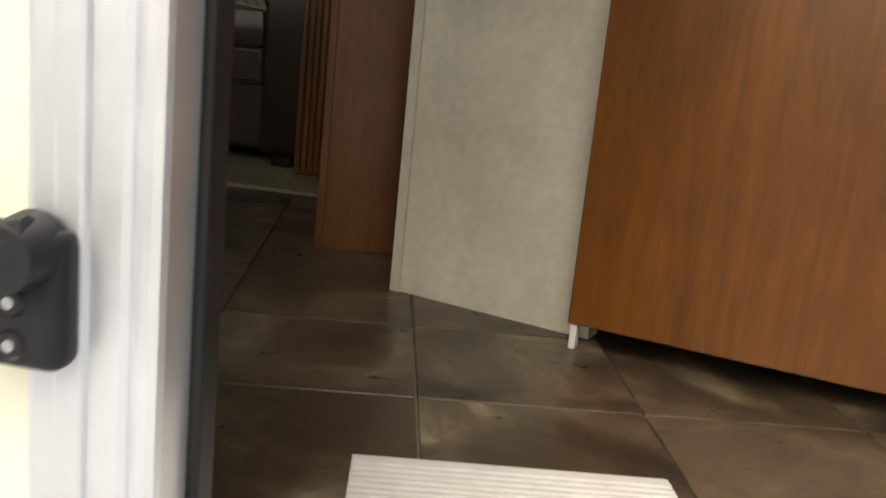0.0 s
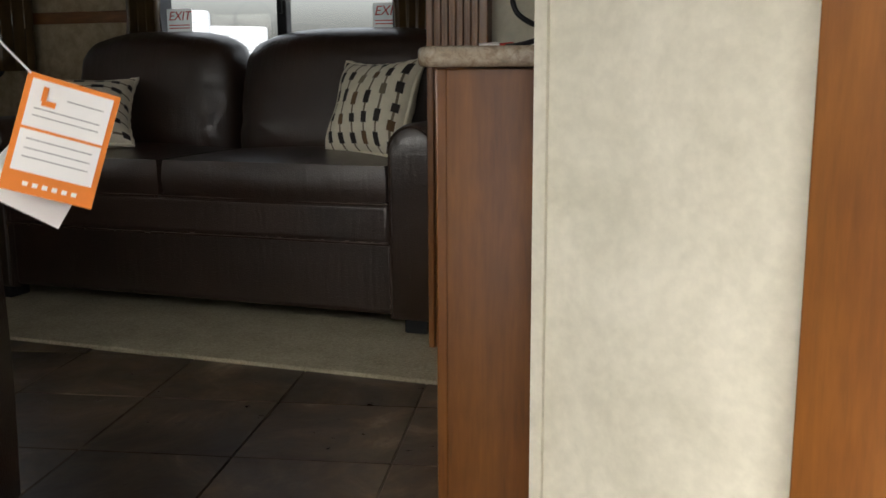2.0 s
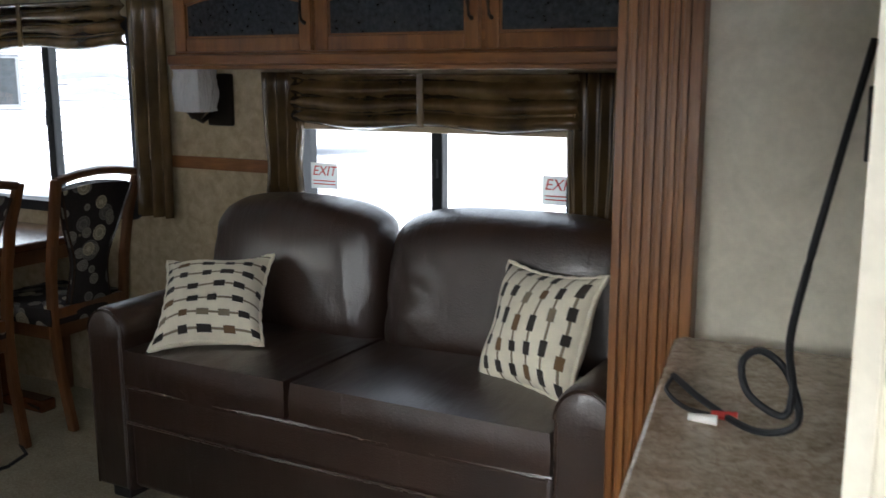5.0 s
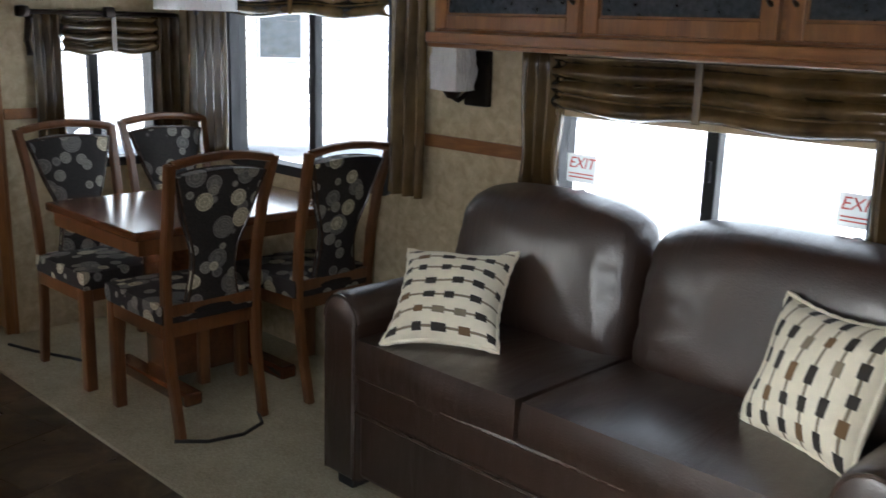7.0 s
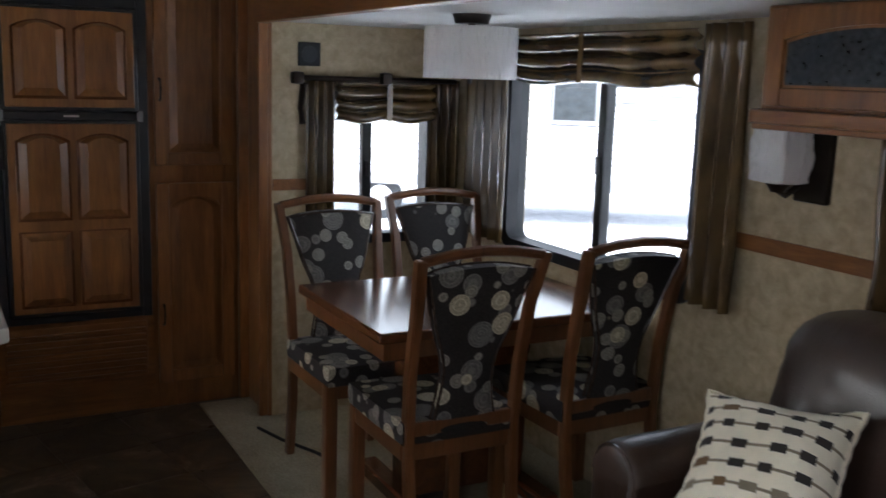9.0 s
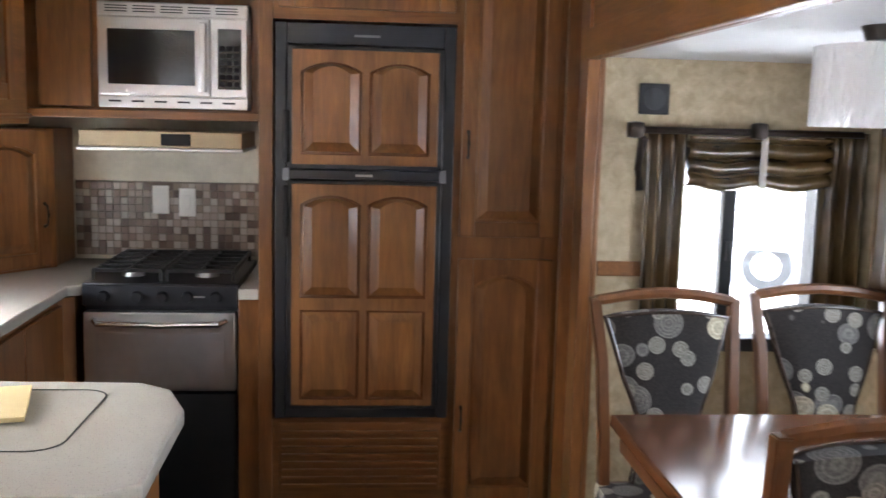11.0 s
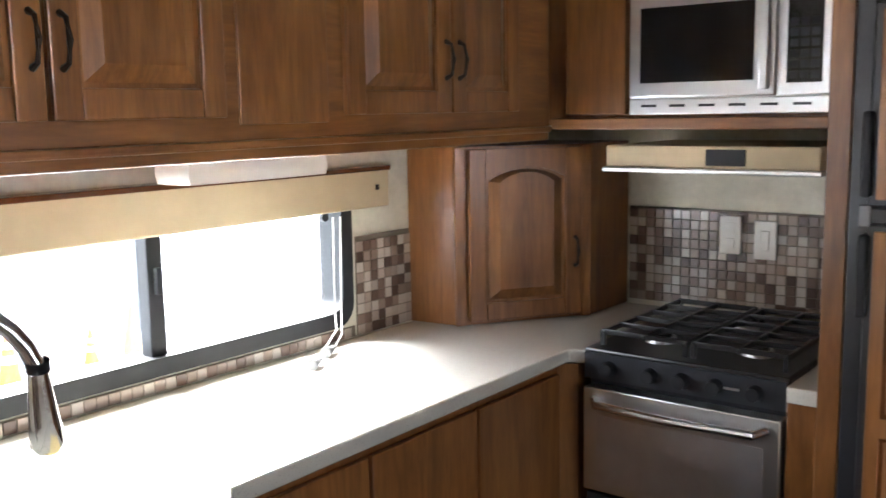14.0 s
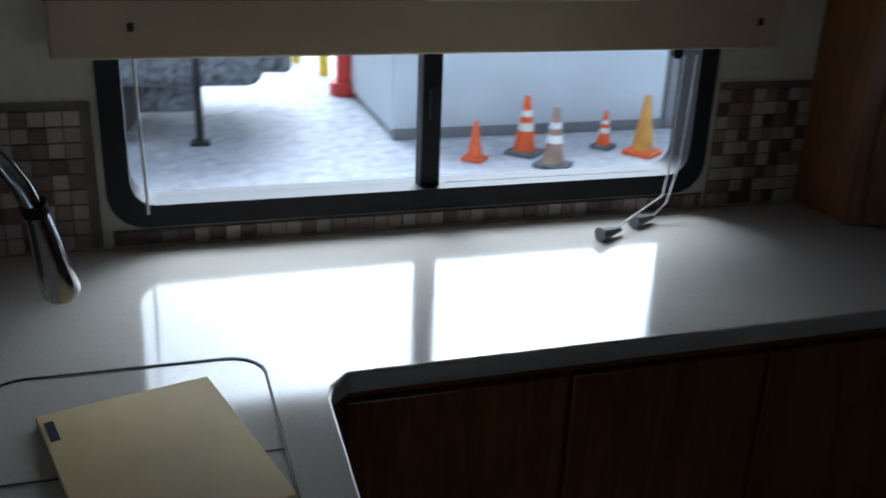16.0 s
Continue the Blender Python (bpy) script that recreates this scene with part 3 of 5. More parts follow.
for z0, z1, nz in ((0.04, 0.865, 2), (0.905, 1.325, 1)):
    d_ = part("door", boxes((0.042, -0.045, z0, 0.583, -0.002, z1, 0.004)), BLUEBLACK, fg)
    part("door_panel", boxes((0.06, -0.055, z0 + 0.015, 0.565, -0.044, z1 - 0.012, 0.003)), CHERRY, d_)
    for cx in (0.195, 0.43):
        rows_ = [(z0 + 0.06, z1 - 0.06)] if nz == 1 else [(z0 + 0.05, z0 + 0.36), (z0 + 0.42, z1 - 0.06)]
        for a, c in rows_:
            w_, h_ = 0.19, c - a
            arch_ = 0.03 if (nz == 1 or a > z0 + 0.3) else 0.0
            pts = arc_top(w_, h_, arch_) if arch_ else [(-w_ / 2, 0), (w_ / 2, 0), (w_ / 2, h_), (-w_ / 2, h_)]
            # thin plate of darker wood, a little larger than the raised panel, bordering it
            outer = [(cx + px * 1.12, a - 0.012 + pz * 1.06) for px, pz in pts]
            border_plate = bmesh.new()
            prism(border_plate, outer, -0.054, -0.0575, 0.004)
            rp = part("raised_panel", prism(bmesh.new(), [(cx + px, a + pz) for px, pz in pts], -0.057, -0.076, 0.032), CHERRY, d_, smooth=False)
            part("moulding", border_plate, TABLEWOOD, d_, smooth=False)
    part("handle", boxes((0.03, -0.065, (z1 - 0.2 if nz == 2 else z0 + 0.02), 0.05, -0.02, (z1 - 0.02 if nz == 2 else z0 + 0.2), 0.006)), BLACK, d_)
part("hinge_bar", boxes((0.035, -0.05, 0.868, 0.59, -0.005, 0.902, 0.004)), BLUEBLACK, fg)
for x_ in (0.04, 0.585):
    part("hinge", boxes((x_ - 0.012, -0.056, 0.862, x_ + 0.012, -0.048, 0.908, 0.003)), VANGREY, fg)
part("nameplate", boxes((0.28, -0.054, 0.88, 0.34, -0.049, 0.888, 0.001)), STEEL, fg)

# microwave cabinet over the range
mc = thing("microwave_cabinet", -5.15, 1.677, 1.515, 90, "cherry wall cabinet holding the microwave", "cabinet")
part("body", boxes((-0.37, 0.02, 0.0, 0.90, 0.46, 0.61, 0.003)), CHERRY, mc)
part("side_panel", boxes((0.06, -0.002, 0.03, 0.255, 0.022, 0.58, 0.004)), CHERRY, mc)
part("bottom_rail", boxes((0.02, -0.02, -0.012, 0.90, 0.03, 0.022, 0.005)), CHERRY_H, mc)
mw = thing("microwave", -5.125, 1.964, 1.545, 90, "stainless steel microwave oven with a black window", "microwave")
part("casing", boxes((0, -0.01, 0, 0.551, 0.30, 0.385, 0.006)), STEEL, mw)
part("top_grille", boxes((0.006, -0.016, 0.335, 0.545, -0.009, 0.382, 0.003)), STEEL, mw)
for i in range(5):
    for j in range(3):
        part("vent_slot", boxes((0.03 + 0.10 * i, -0.0175, 0.347 + 0.010 * j, 0.11 + 0.10 * i, -0.0155, 0.351 + 0.010 * j)), BLACK, mw)
part("bottom_trim", boxes((0.004, -0.02, 0.0, 0.547, -0.009, 0.042, 0.003)), STEEL, mw)
for i in range(6):
    part("bottom_slot", boxes((0.04 + 0.083 * i, -0.0215, 0.02, 0.085 + 0.083 * i, -0.0195, 0.027)), BLACK, mw)
md = part("door", boxes((0.006, -0.028, 0.045, 0.41, -0.009, 0.33, 0.005)), STEEL, mw)
part("glass", boxes((0.04, -0.0295, 0.085, 0.355, -0.0275, 0.285, 0.0)), DARKGLASS, md, "black glass window")
part("handle", boxes((0.372, -0.05, 0.06, 0.398, -0.03, 0.315, 0.006)), STEEL, md)
ctl = part("control_panel", boxes((0.42, -0.026, 0.045, 0.545, -0.009, 0.33, 0.004)), STEEL, mw)
part("keypad", boxes((0.438, -0.0275, 0.075, 0.525, -0.0255, 0.295)), DARKGLASS, ctl)
for i in range(3):
    for j in range(6):
        part("key", boxes((0.445 + 0.026 * i, -0.0285, 0.085 + 0.026 * j, 0.465 + 0.026 * i, -0.0274, 0.103 + 0.026 * j, 0.0)), BLACK, ctl)

# range hood
hd = thing("range_hood", -5.12, 1.887, 1.385, 90, "slim cream range hood with a bright lower lip", "range hood")
part("body", boxes((0, 0.0, 0.012, 0.60, 0.44, 0.075, 0.006)), BEIGEBOX, hd)
part("lip", boxes((-0.006, -0.012, 0.0, 0.606, 0.44, 0.014, 0.004)), STEEL, hd)
part("switch_panel", boxes((0.30, -0.003, 0.022, 0.41, 0.001, 0.066, 0.002)), BLACK, hd)

# range
rg = thing("kitchen_range", -4.9, 1.952, 0.0, 90, "black gas cooker with a stainless oven door", "cooker")
part("body", boxes((0, 0.02, 0.04, 0.545, 0.62, 0.90, 0.003)), BLACK, rg)
part("control_panel", prism(bmesh.new(), [(0.0, 0.84), (0.545, 0.84), (0.545, 0.912), (0.0, 0.912)], 0.02, -0.012, 0.0), BLUEBLACK, rg)
for i in range(5):
    kn = part("knob", cyl(bmesh.new(), 0, 0, 0, 0.024, 0.021, 0.017), BLACK, rg)
    kn.matrix_basis = pose(0.075 + (0.0 if i == 0 else 0.03 + 0.088 * i if i < 4 else 0.395), -0.012, 0.874, 90)
part("badge", boxes((0.39, -0.014, 0.872, 0.43, -0.0115, 0.878)), STEEL, rg)
od = part("oven_door", boxes((0.006, -0.03, 0.53, 0.54, 0.02, 0.82, 0.005)), STEEL, rg)
part("oven_window", boxes((0.05, -0.0315, 0.555, 0.50, -0.0295, 0.745)), plain("smoked_steel", (0.58, 0.58, 0.59), 0.36, 0.9, 0.1), od)
part("handle", tube(bmesh.new(), [(0.04, -0.03, 0.79), (0.06, -0.065, 0.785), (0.27, -0.075, 0.782), (0.485, -0.065, 0.785), (0.505, -0.03, 0.79)], 0.012, 10), CHROME, od)
part("lower_panel", boxes((0.006, -0.01, 0.05, 0.54, 0.02, 0.515, 0.004)), BLACK, rg)
part("cooktop", boxes((-0.004, -0.005, 0.90, 0.55, 0.60, 0.922, 0.006)), GRILLE, rg, "glossy black cooktop")
for bx, by in ((0.14, 0.17), (0.41, 0.17), (0.275, 0.43)):
    bn = part("burner", cyl(bmesh.new(), bx, by, 0.92, 0.938, 0.045, 0.04), STEEL, rg)
    part("cap", cyl(bmesh.new(), bx, by, 0.938, 0.946, 0.03, 0.026), GRILLE, bn)
for gx0, gx1 in ((0.02, 0.27), (0.28, 0.53)):
    gr = bmesh.new()
    for k in range(6):
        yy = 0.05 + 0.10 * k
        box(gr, gx0, yy - 0.005, 0.952, gx1, yy + 0.005, 0.966, 0.002)
    for xx in (gx0 + 0.005, (gx0 + gx1) / 2, gx1 - 0.005):
        box(gr, xx - 0.005, 0.04, 0.95, xx + 0.005, 0.56, 0.964, 0.002)
    for xx in (gx0 + 0.006, gx1 - 0.006):
        for yy in (0.045, 0.555):
            box(gr, xx - 0.006, yy - 0.006, 0.92, xx + 0.006, yy + 0.006, 0.955)
    part("grate", gr, GRILLE, rg)
fl = thing("filler_cabinet", -4.88, 2.501, 0, 90, "narrow cherry filler cabinet beside the cooker", "cabinet")
part("body", boxes((0, 0, 0, 0.074, 0.6, 0.868, 0.003)), CHERRY, fl)
single("filler_worktop", boxes((-5.56, 2.503, 0.87, -4.865, 2.575, 0.91, 0.004)), COUNTER, "short strip of cream speckled worktop", "worktop")

# upper cabinets over the kitchen window
uc = thing("upper_cabinet", -2.97, 1.717, 1.475, 180, "long cherry upper cabinet above the kitchen window", "cabinet")
part("body", boxes((0, 0.0, 0.03, 2.12, 0.41, 0.650, 0.003)), CHERRY_H, uc)
part("bottom_rail", boxes((0, -0.012, 0.0, 2.10, 0.03, 0.035, 0.005), (0, -0.022, 0.022, 2.10, 0.0, 0.04, 0.006)), CHERRY_H, uc)
for x_, w_, g_ in ((0.20, 0.335, "r"), (0.545, 0.36, "l"), (1.248, 0.372, "r"), (1.63, 0.30, "l")):
    panel_door(uc, x_, 0.085, w_, 0.54, 0.0, 0.0 if w_ > 0.34 and x_ < 1 else 0.0, (g_, 0.13))
part("centre_panel", boxes((0.95, -0.006, 0.07, 1.20, 0.002, 0.63, 0.004)), CHERRY, uc)

# corner cabinet on the worktop
cc = thing("corner_cabinet", -0.02, 0.437, 0.912, 0, "cherry corner cabinet with an arched door on the worktop", "cabinet")
part("body", slab(bmesh.new(), [(-4.905, 0.87), (-4.925, 1.045), (-5.285, 1.295), (-5.54, 1.30), (-5.54, 0.87)], 0.0, 0.545), CHERRY, cc, smooth=False)
ang = math.degrees(math.atan2(1.295 - 1.045, -5.285 + 4.925))
cd = thing("corner_door_mount", 0, 0, 0, 0, "", "")
cd.parent = cc
cd.name = "front"
cd.matrix_basis = pose(-4.925, 1.045, 0, 0, 0, ang)
for x_ in (-0.012, 0.405):
    part("side_trim", boxes((x_, -0.012, 0, x_ + 0.036, 0.0, 0.545, 0.004)), CHERRY, cd)
panel_door(cd, 0.032, 0.012, 0.37, 0.525, 0, 0.035, ("r", 0.20), None, CHERRY)

# worktop with the peninsula
single("worktop", slab(bmesh.new(), [(-5.56, 1.309), (-2.97, 1.309), (-2.97, 2.515), (-3.02, 2.577), (-3.44, 2.571), (-3.59, 2.515), (-3.645, 2.44), (-3.66, 1.98), (-3.67, 1.945), (-3.70, 1.912), (-4.885, 1.903), (-4.905, 1.945), (-5.56, 1.945)], 0.872, 0.91, 0.006), COUNTER, "cream speckled solid-surface worktop with a peninsula", "worktop")
bc = thing("base_cabinet", -0.02, 0.437, 0, 0, "cherry base cabinets under the kitchen window", "cabinet")
part("body", slab(bmesh.new(), [(-5.54, 0.872), (-3.65, 0.872), (-3.65, 1.435), (-4.855, 1.435), (-4.885, 1.485), (-5.54, 1.485)], 0.0, 0.868), CHERRY, bc, smooth=False)
fb = part("front", boxes((0, -0.002, 0.1, 0.01, 0.0, 0.2)), CHERRY, bc)
fb.matrix_basis = pose(-3.66, 1.437, 0, 0, 0, 180)
for i in range(3):
    part("flat_door", boxes((0.02 + 0.39 * i, -0.018, 0.08, 0.40 + 0.39 * i, -0.002, 0.845, 0.004)), CHERRY, fb)
pb = thing("peninsula_cabinet", -0.02, 0.437, 0, 0, "cherry cabinet under the sink peninsula", "cabinet")
part("body", slab(bmesh.new(), [(-3.60, 0.872), (-2.98, 0.872), (-2.98, 2.085), (-3.58, 2.045)], 0.0, 0.868), CHERRY, pb, smooth=False)
part("end_panel", boxes((0.02, -0.01, 0.05, 0.5, 0.0, 0.82, 0.005)), CHERRY, pb).matrix_basis = pose(-2.99, 2.085, 0, 0, 0, 183.8)

# sink covers, faucet, envelope, light, valance, cords
sc = thing("sink_cover", -3.377, 2.106, 0.911, 0, "cream sink cover set flush in the peninsula", "sink cover")
part("seam", ring(bmesh.new(), [(x, z) for x, z in rounded(0.404, 0.568, 0.06)], rounded(0.396, 0.56, 0.056), 0, 0.0012), BLACK, sc, "dark joint line").matrix_basis = pose(0, 0, 0, 90)
part("divider", boxes((-0.2, -0.012, 0.0, 0.2, -0.009, 0.0012)), BLACK, sc, "dark joint line")
fa = thing("faucet", -3.045, 1.935, 0.91, 0, "brushed nickel pull-down faucet on the peninsula", "faucet")
part("base", cyl(bmesh.new(), 0, 0, 0, 0.05, 0.028, 0.022), CHROME, fa)
neck = [(0, 0, 0.04), (0, 0, 0.15), (0, 0, 0.28)] + [(-0.13 * (1 - math.cos(a * 0.2)), 0.045 * (1 - math.cos(a * 0.2)), 0.28 + 0.15 * math.sin(a * 0.2)) for a in range(1, 15)]
part("neck", tube(bmesh.new(), neck, 0.012, 12), CHROME, fa)
ex, ey, ez = neck[-1]
sh = part("spray_head", tube(bmesh.new(), [(ex, ey, ez + 0.004), (ex - 0.004, ey - 0.006, ez - 0.02), (ex - 0.012, ey - 0.015, ez - 0.08), (ex - 0.018, ey - 0.022, ez - 0.115), (ex - 0.02, ey - 0.024, ez - 0.125)], [0.013, 0.015, 0.021, 0.024, 0.018], 14), CHROME, fa)
part("collar", tube(bmesh.new(), [(ex, ey, ez + 0.008), (ex - 0.002, ey - 0.003, ez - 0.006)], 0.016, 14), BLACK, sh)
part("lever", tube(bmesh.new(), [(0.02, 0, 0.04), (0.06, 0.02, 0.07)], [0.008, 0.006], 8), CHROME, fa)
en = thing("envelope", -3.417, 2.086, 0.9135, 15, "padded manila envelope lying on the peninsula", "envelope")
part("pouch", blob(0.24, 0.33, 0.010, 0.06, 10, 0.006), MANILA, en)
part("print", boxes((0.102, -0.14, 0.009, 0.114, -0.09, 0.0115)), BLACK, en, "dark printed marks")
lt = thing("under_cabinet_light", -4.12, 1.497, 1.418, 0, "slim white light fixture under the upper cabinet", "light")
part("diffuser", blob(0.42, 0.12, 0.05, 0.3, 8), WHITE, lt)
vl = thing("window_valance", -4.775, 1.303, 1.292, 0, "beige padded valance box over the kitchen window", "valance")
part("box", boxes((0, 0, 0, 1.50, 0.06, 0.115, 0.006)), BEIGEBOX, vl)
part("top_strip", boxes((-0.003, -0.0, 0.105, 1.503, 0.065, 0.119, 0.003)), TABLEWOOD, vl)
for x_ in (0.055, 1.36):
    part("screw_cap", boxes((x_ - 0.006, 0.058, 0.05, x_ + 0.006, 0.064, 0.066, 0.002)), BRONZE, vl)
cdz = new("blind_cord")
cdz.parent, cdz.matrix_basis = vl, pose(0.215, 0.035, -0.376)
part("cord", tube(bmesh.new(), [(0, 0, 0.36), (0.004, 0.0, 0.1), (0.03, 0.03, 0.05), (0.17, 0.10, 0.012)], 0.0022, 5), CORD, cdz)
part("cord", tube(bmesh.new(), [(-0.03, 0, 0.36), (-0.022, 0.0, 0.12), (0.03, 0.05, 0.04), (0.06, 0.05, 0.01)], 0.0022, 5), CORD, cdz)
for x_, y_, r_ in ((0.20, 0.12, 30), (0.09, 0.06, -20)):
    part("tassel", tube(bmesh.new(), [(x_ - 0.03, y_ - 0.012, 0.008), (x_ + 0.03, y_ + 0.012, 0.009)], [0.006, 0.016], 8), VANGREY, cdz)
single("blind_wand", tube(bmesh.new(), [(0, 0, 0.0), (0.004, 0.0, 0.2), (0.006, 0.0, 0.36)], 0.003, 8), CORD, "clear plastic blind wand by the kitchen window", "wand", pose(-3.42, 1.335, 0.985))
single("window_latch", cyl(bmesh.new(), 0, 0, 0, 0.012, 0.013), BLACK, "round black latch on the kitchen window", "latch", pose(-4.56, 1.31, 1.275, 90))
single("outlet_plate", boxes((-0.035, -0.006, -0.06, 0.035, 0, 0.06, 0.003), (-0.015, -0.008, 0.01, 0.015, -0.005, 0.04), (-0.015, -0.008, -0.04, 0.015, -0.005, -0.01)), WHITE, "white double outlet plate on the mosaic", "outlet", pose(-5.55, 2.097, 1.165, 0, 0, 90), "wall plates")
single("switch_plate", boxes((-0.035, -0.006, -0.06, 0.035, 0, 0.06, 0.003), (-0.014, -0.009, -0.03, 0.014, -0.005, 0.03, 0.002)), WHITE, "white switch plate on the mosaic", "switch", pose(-5.55, 2.207, 1.155, 0, 0, 90), "wall plates")


# ---- sofa ----
so = thing("sofa", -1.46, 4.29, 0.012, 0, "dark brown leather two-seat sofa bed against the slide-out wall", "sofa")
part("base", boxes((-0.76, -0.405, 0.055, 0.76, 0.31, 0.30, 0.02, 3)), LEATHER, so)
part("front_rail", boxes((-0.755, -0.425, 0.285, 0.755, 0.25, 0.425, 0.022, 3)), LEATHER, so)
for z in (0.292, 0.42):
    part("welt", tube(bmesh.new(), [(-0.75, -0.424, z), (-0.25, -0.427, z - 0.003), (0.25, -0.427, z), (0.75, -0.424, z)], 0.0055, 8), PIPING, so)
for x0, x1 in ((-0.752, -0.086), (-0.082, 0.752)):
    cu_ = part("seat_cushion", blob(x1 - x0, 0.62, 0.135, 0.20, 18, 0.022), LEATHER, so)
    cu_.matrix_basis = pose((x0 + x1) / 2, -0.125, 0.405)
    part("piping", tube(bmesh.new(), [(-(x1 - x0) / 2 + 0.02, -0.303, 0.012), ((x1 - x0) / 2 - 0.02, -0.303, 0.012)], 0.005, 8), PIPING, cu_)


def back_cushion(w, h):
    bm = bmesh.new()
    nx, nz = 44, 28
    grid = {}
    for side in (-1, 1):
        for i in range(nx + 1):
            for j in range(nz + 1):
                u, w_ = i / nx * 2 - 1, j / nz
                top = h * (0.80 + 0.20 * math.sqrt(max(0, 1 - abs(u) ** 3)))
                x = u * w / 2 * (1 - 0.035 * (w_ > 0.85) * (w_ - 0.85) / 0.15)
                z = w_ * top
                edge = (1 - abs(u) ** 5) * (1 - abs(2 * w_ - 1) ** 5)
                bulge = 0.02 + 0.125 * edge ** 0.5
                crease = 0.02 * noise.noise(Vector((7 * u, 9 * w_ + 3 * u, w))) * abs(u) ** 2.5 * (1 - 0.5 * w_) + 0.005 * noise.noise(Vector((2.5 * u, 2.5 * w_, w)))
                grid[side, i, j] = bm.verts.new((x, side * (bulge * (1.0 if side < 0 else 0.6)) + crease + 0.10 * w_, z))
    for side in (-1, 1):
        for i in range(nx):
            for j in range(nz):
                bm.faces.new([grid[side, a, c] for a, c in ((i, j), (i + 1, j), (i + 1, j + 1), (i, j + 1))])
    rim = [(i, 0) for i in range(nx)] + [(nx, j) for j in range(nz)] + [(i, nz) for i in range(nx, 0, -1)] + [(0, j) for j in range(nz, 0, -1)]
    for a, c in zip(rim, rim[1:] + rim[:1]):
        bm.faces.new((grid[-1, a[0], a[1]], grid[-1, c[0], c[1]], grid[1, c[0], c[1]], grid[1, a[0], a[1]]))
    bmesh.ops.recalc_face_normals(bm, faces=bm.faces[:])
    return bm


for x0, x1 in ((-0.84, -0.088), (-0.08, 0.85)):
    bk = part("back_cushion", back_cushion(x1 - x0, 0.49), LEATHER, so)
    bk.matrix_basis = pose((x0 + x1) / 2, 0.12, 0.50)
part("back_frame", boxes((-0.82, 0.20, 0.10, 0.82, 0.33, 0.84, 0.05, 4)), LEATHER, so)
def arm_mesh(w, h, y0, y1):
    """An armrest with a round top and a softly rounded front."""
    r, n = w / 2, 14
    prof = [(-r * 0.93, 0.045), (-r * 0.93, h - r)] + [(-r * math.cos(math.pi * k / n), h - r + r * math.sin(math.pi * k / n)) for k in range(n + 1)] + [(r * 0.93, h - r), (r * 0.93, 0.045)]
    bm = bmesh.new()
    rings = []
    for y, k in ((y0, 0.80), (y0 + 0.006, 0.90), (y0 + 0.02, 0.975), (y0 + 0.04, 1.0), (0.0, 1.0), (y1, 1.0)):
        cz = h * 0.5
        rings.append([bm.verts.new((x * k, y, cz + (z - cz) * (1 - (1 - k) * 0.3))) for x, z in prof])
    for p, q in zip(rings, rings[1:]):
        for i in range(len(prof)):
            j = (i + 1) % len(prof)
            bm.faces.new((p[i], p[j], q[j], q[i]))
    bm.faces.new(rings[0]), bm.faces.new(rings[-1])
    bmesh.ops.recalc_face_normals(bm, faces=bm.faces[:])
    return bm, [v_.co.copy() for v_ in rings[1]]


for s in (-1, 1):
    cx = 0.829 * s
    bm, rim = arm_mesh(0.172, 0.672, -0.43, 0.32)
    arm = part("armrest", bm, LEATHER, so)
    arm.matrix_basis = pose(cx, 0, 0)
    part("welt", tube(bmesh.new(), rim, 0.005, 6), PIPING, arm)
    part("foot", boxes((cx - 0.04, -0.40, 0.0, cx + 0.04, -0.30, 0.06, 0.008)), BLACK, so)
    part("foot", boxes((cx - 0.04, 0.22, 0.0, cx + 0.04, 0.30, 0.06, 0.008)), BLACK, so)

PIL = [plain("cream_woven_cotton", (0.76, 0.71, 0.57), 0.85, 0, 0.06, 30, bump_s=0.3), plain("black_weave", (0.025, 0.02, 0.017), 0.8), plain("brown_weave", (0.15, 0.085, 0.035), 0.8), plain("taupe_weave", (0.22, 0.18, 0.12), 0.8)]


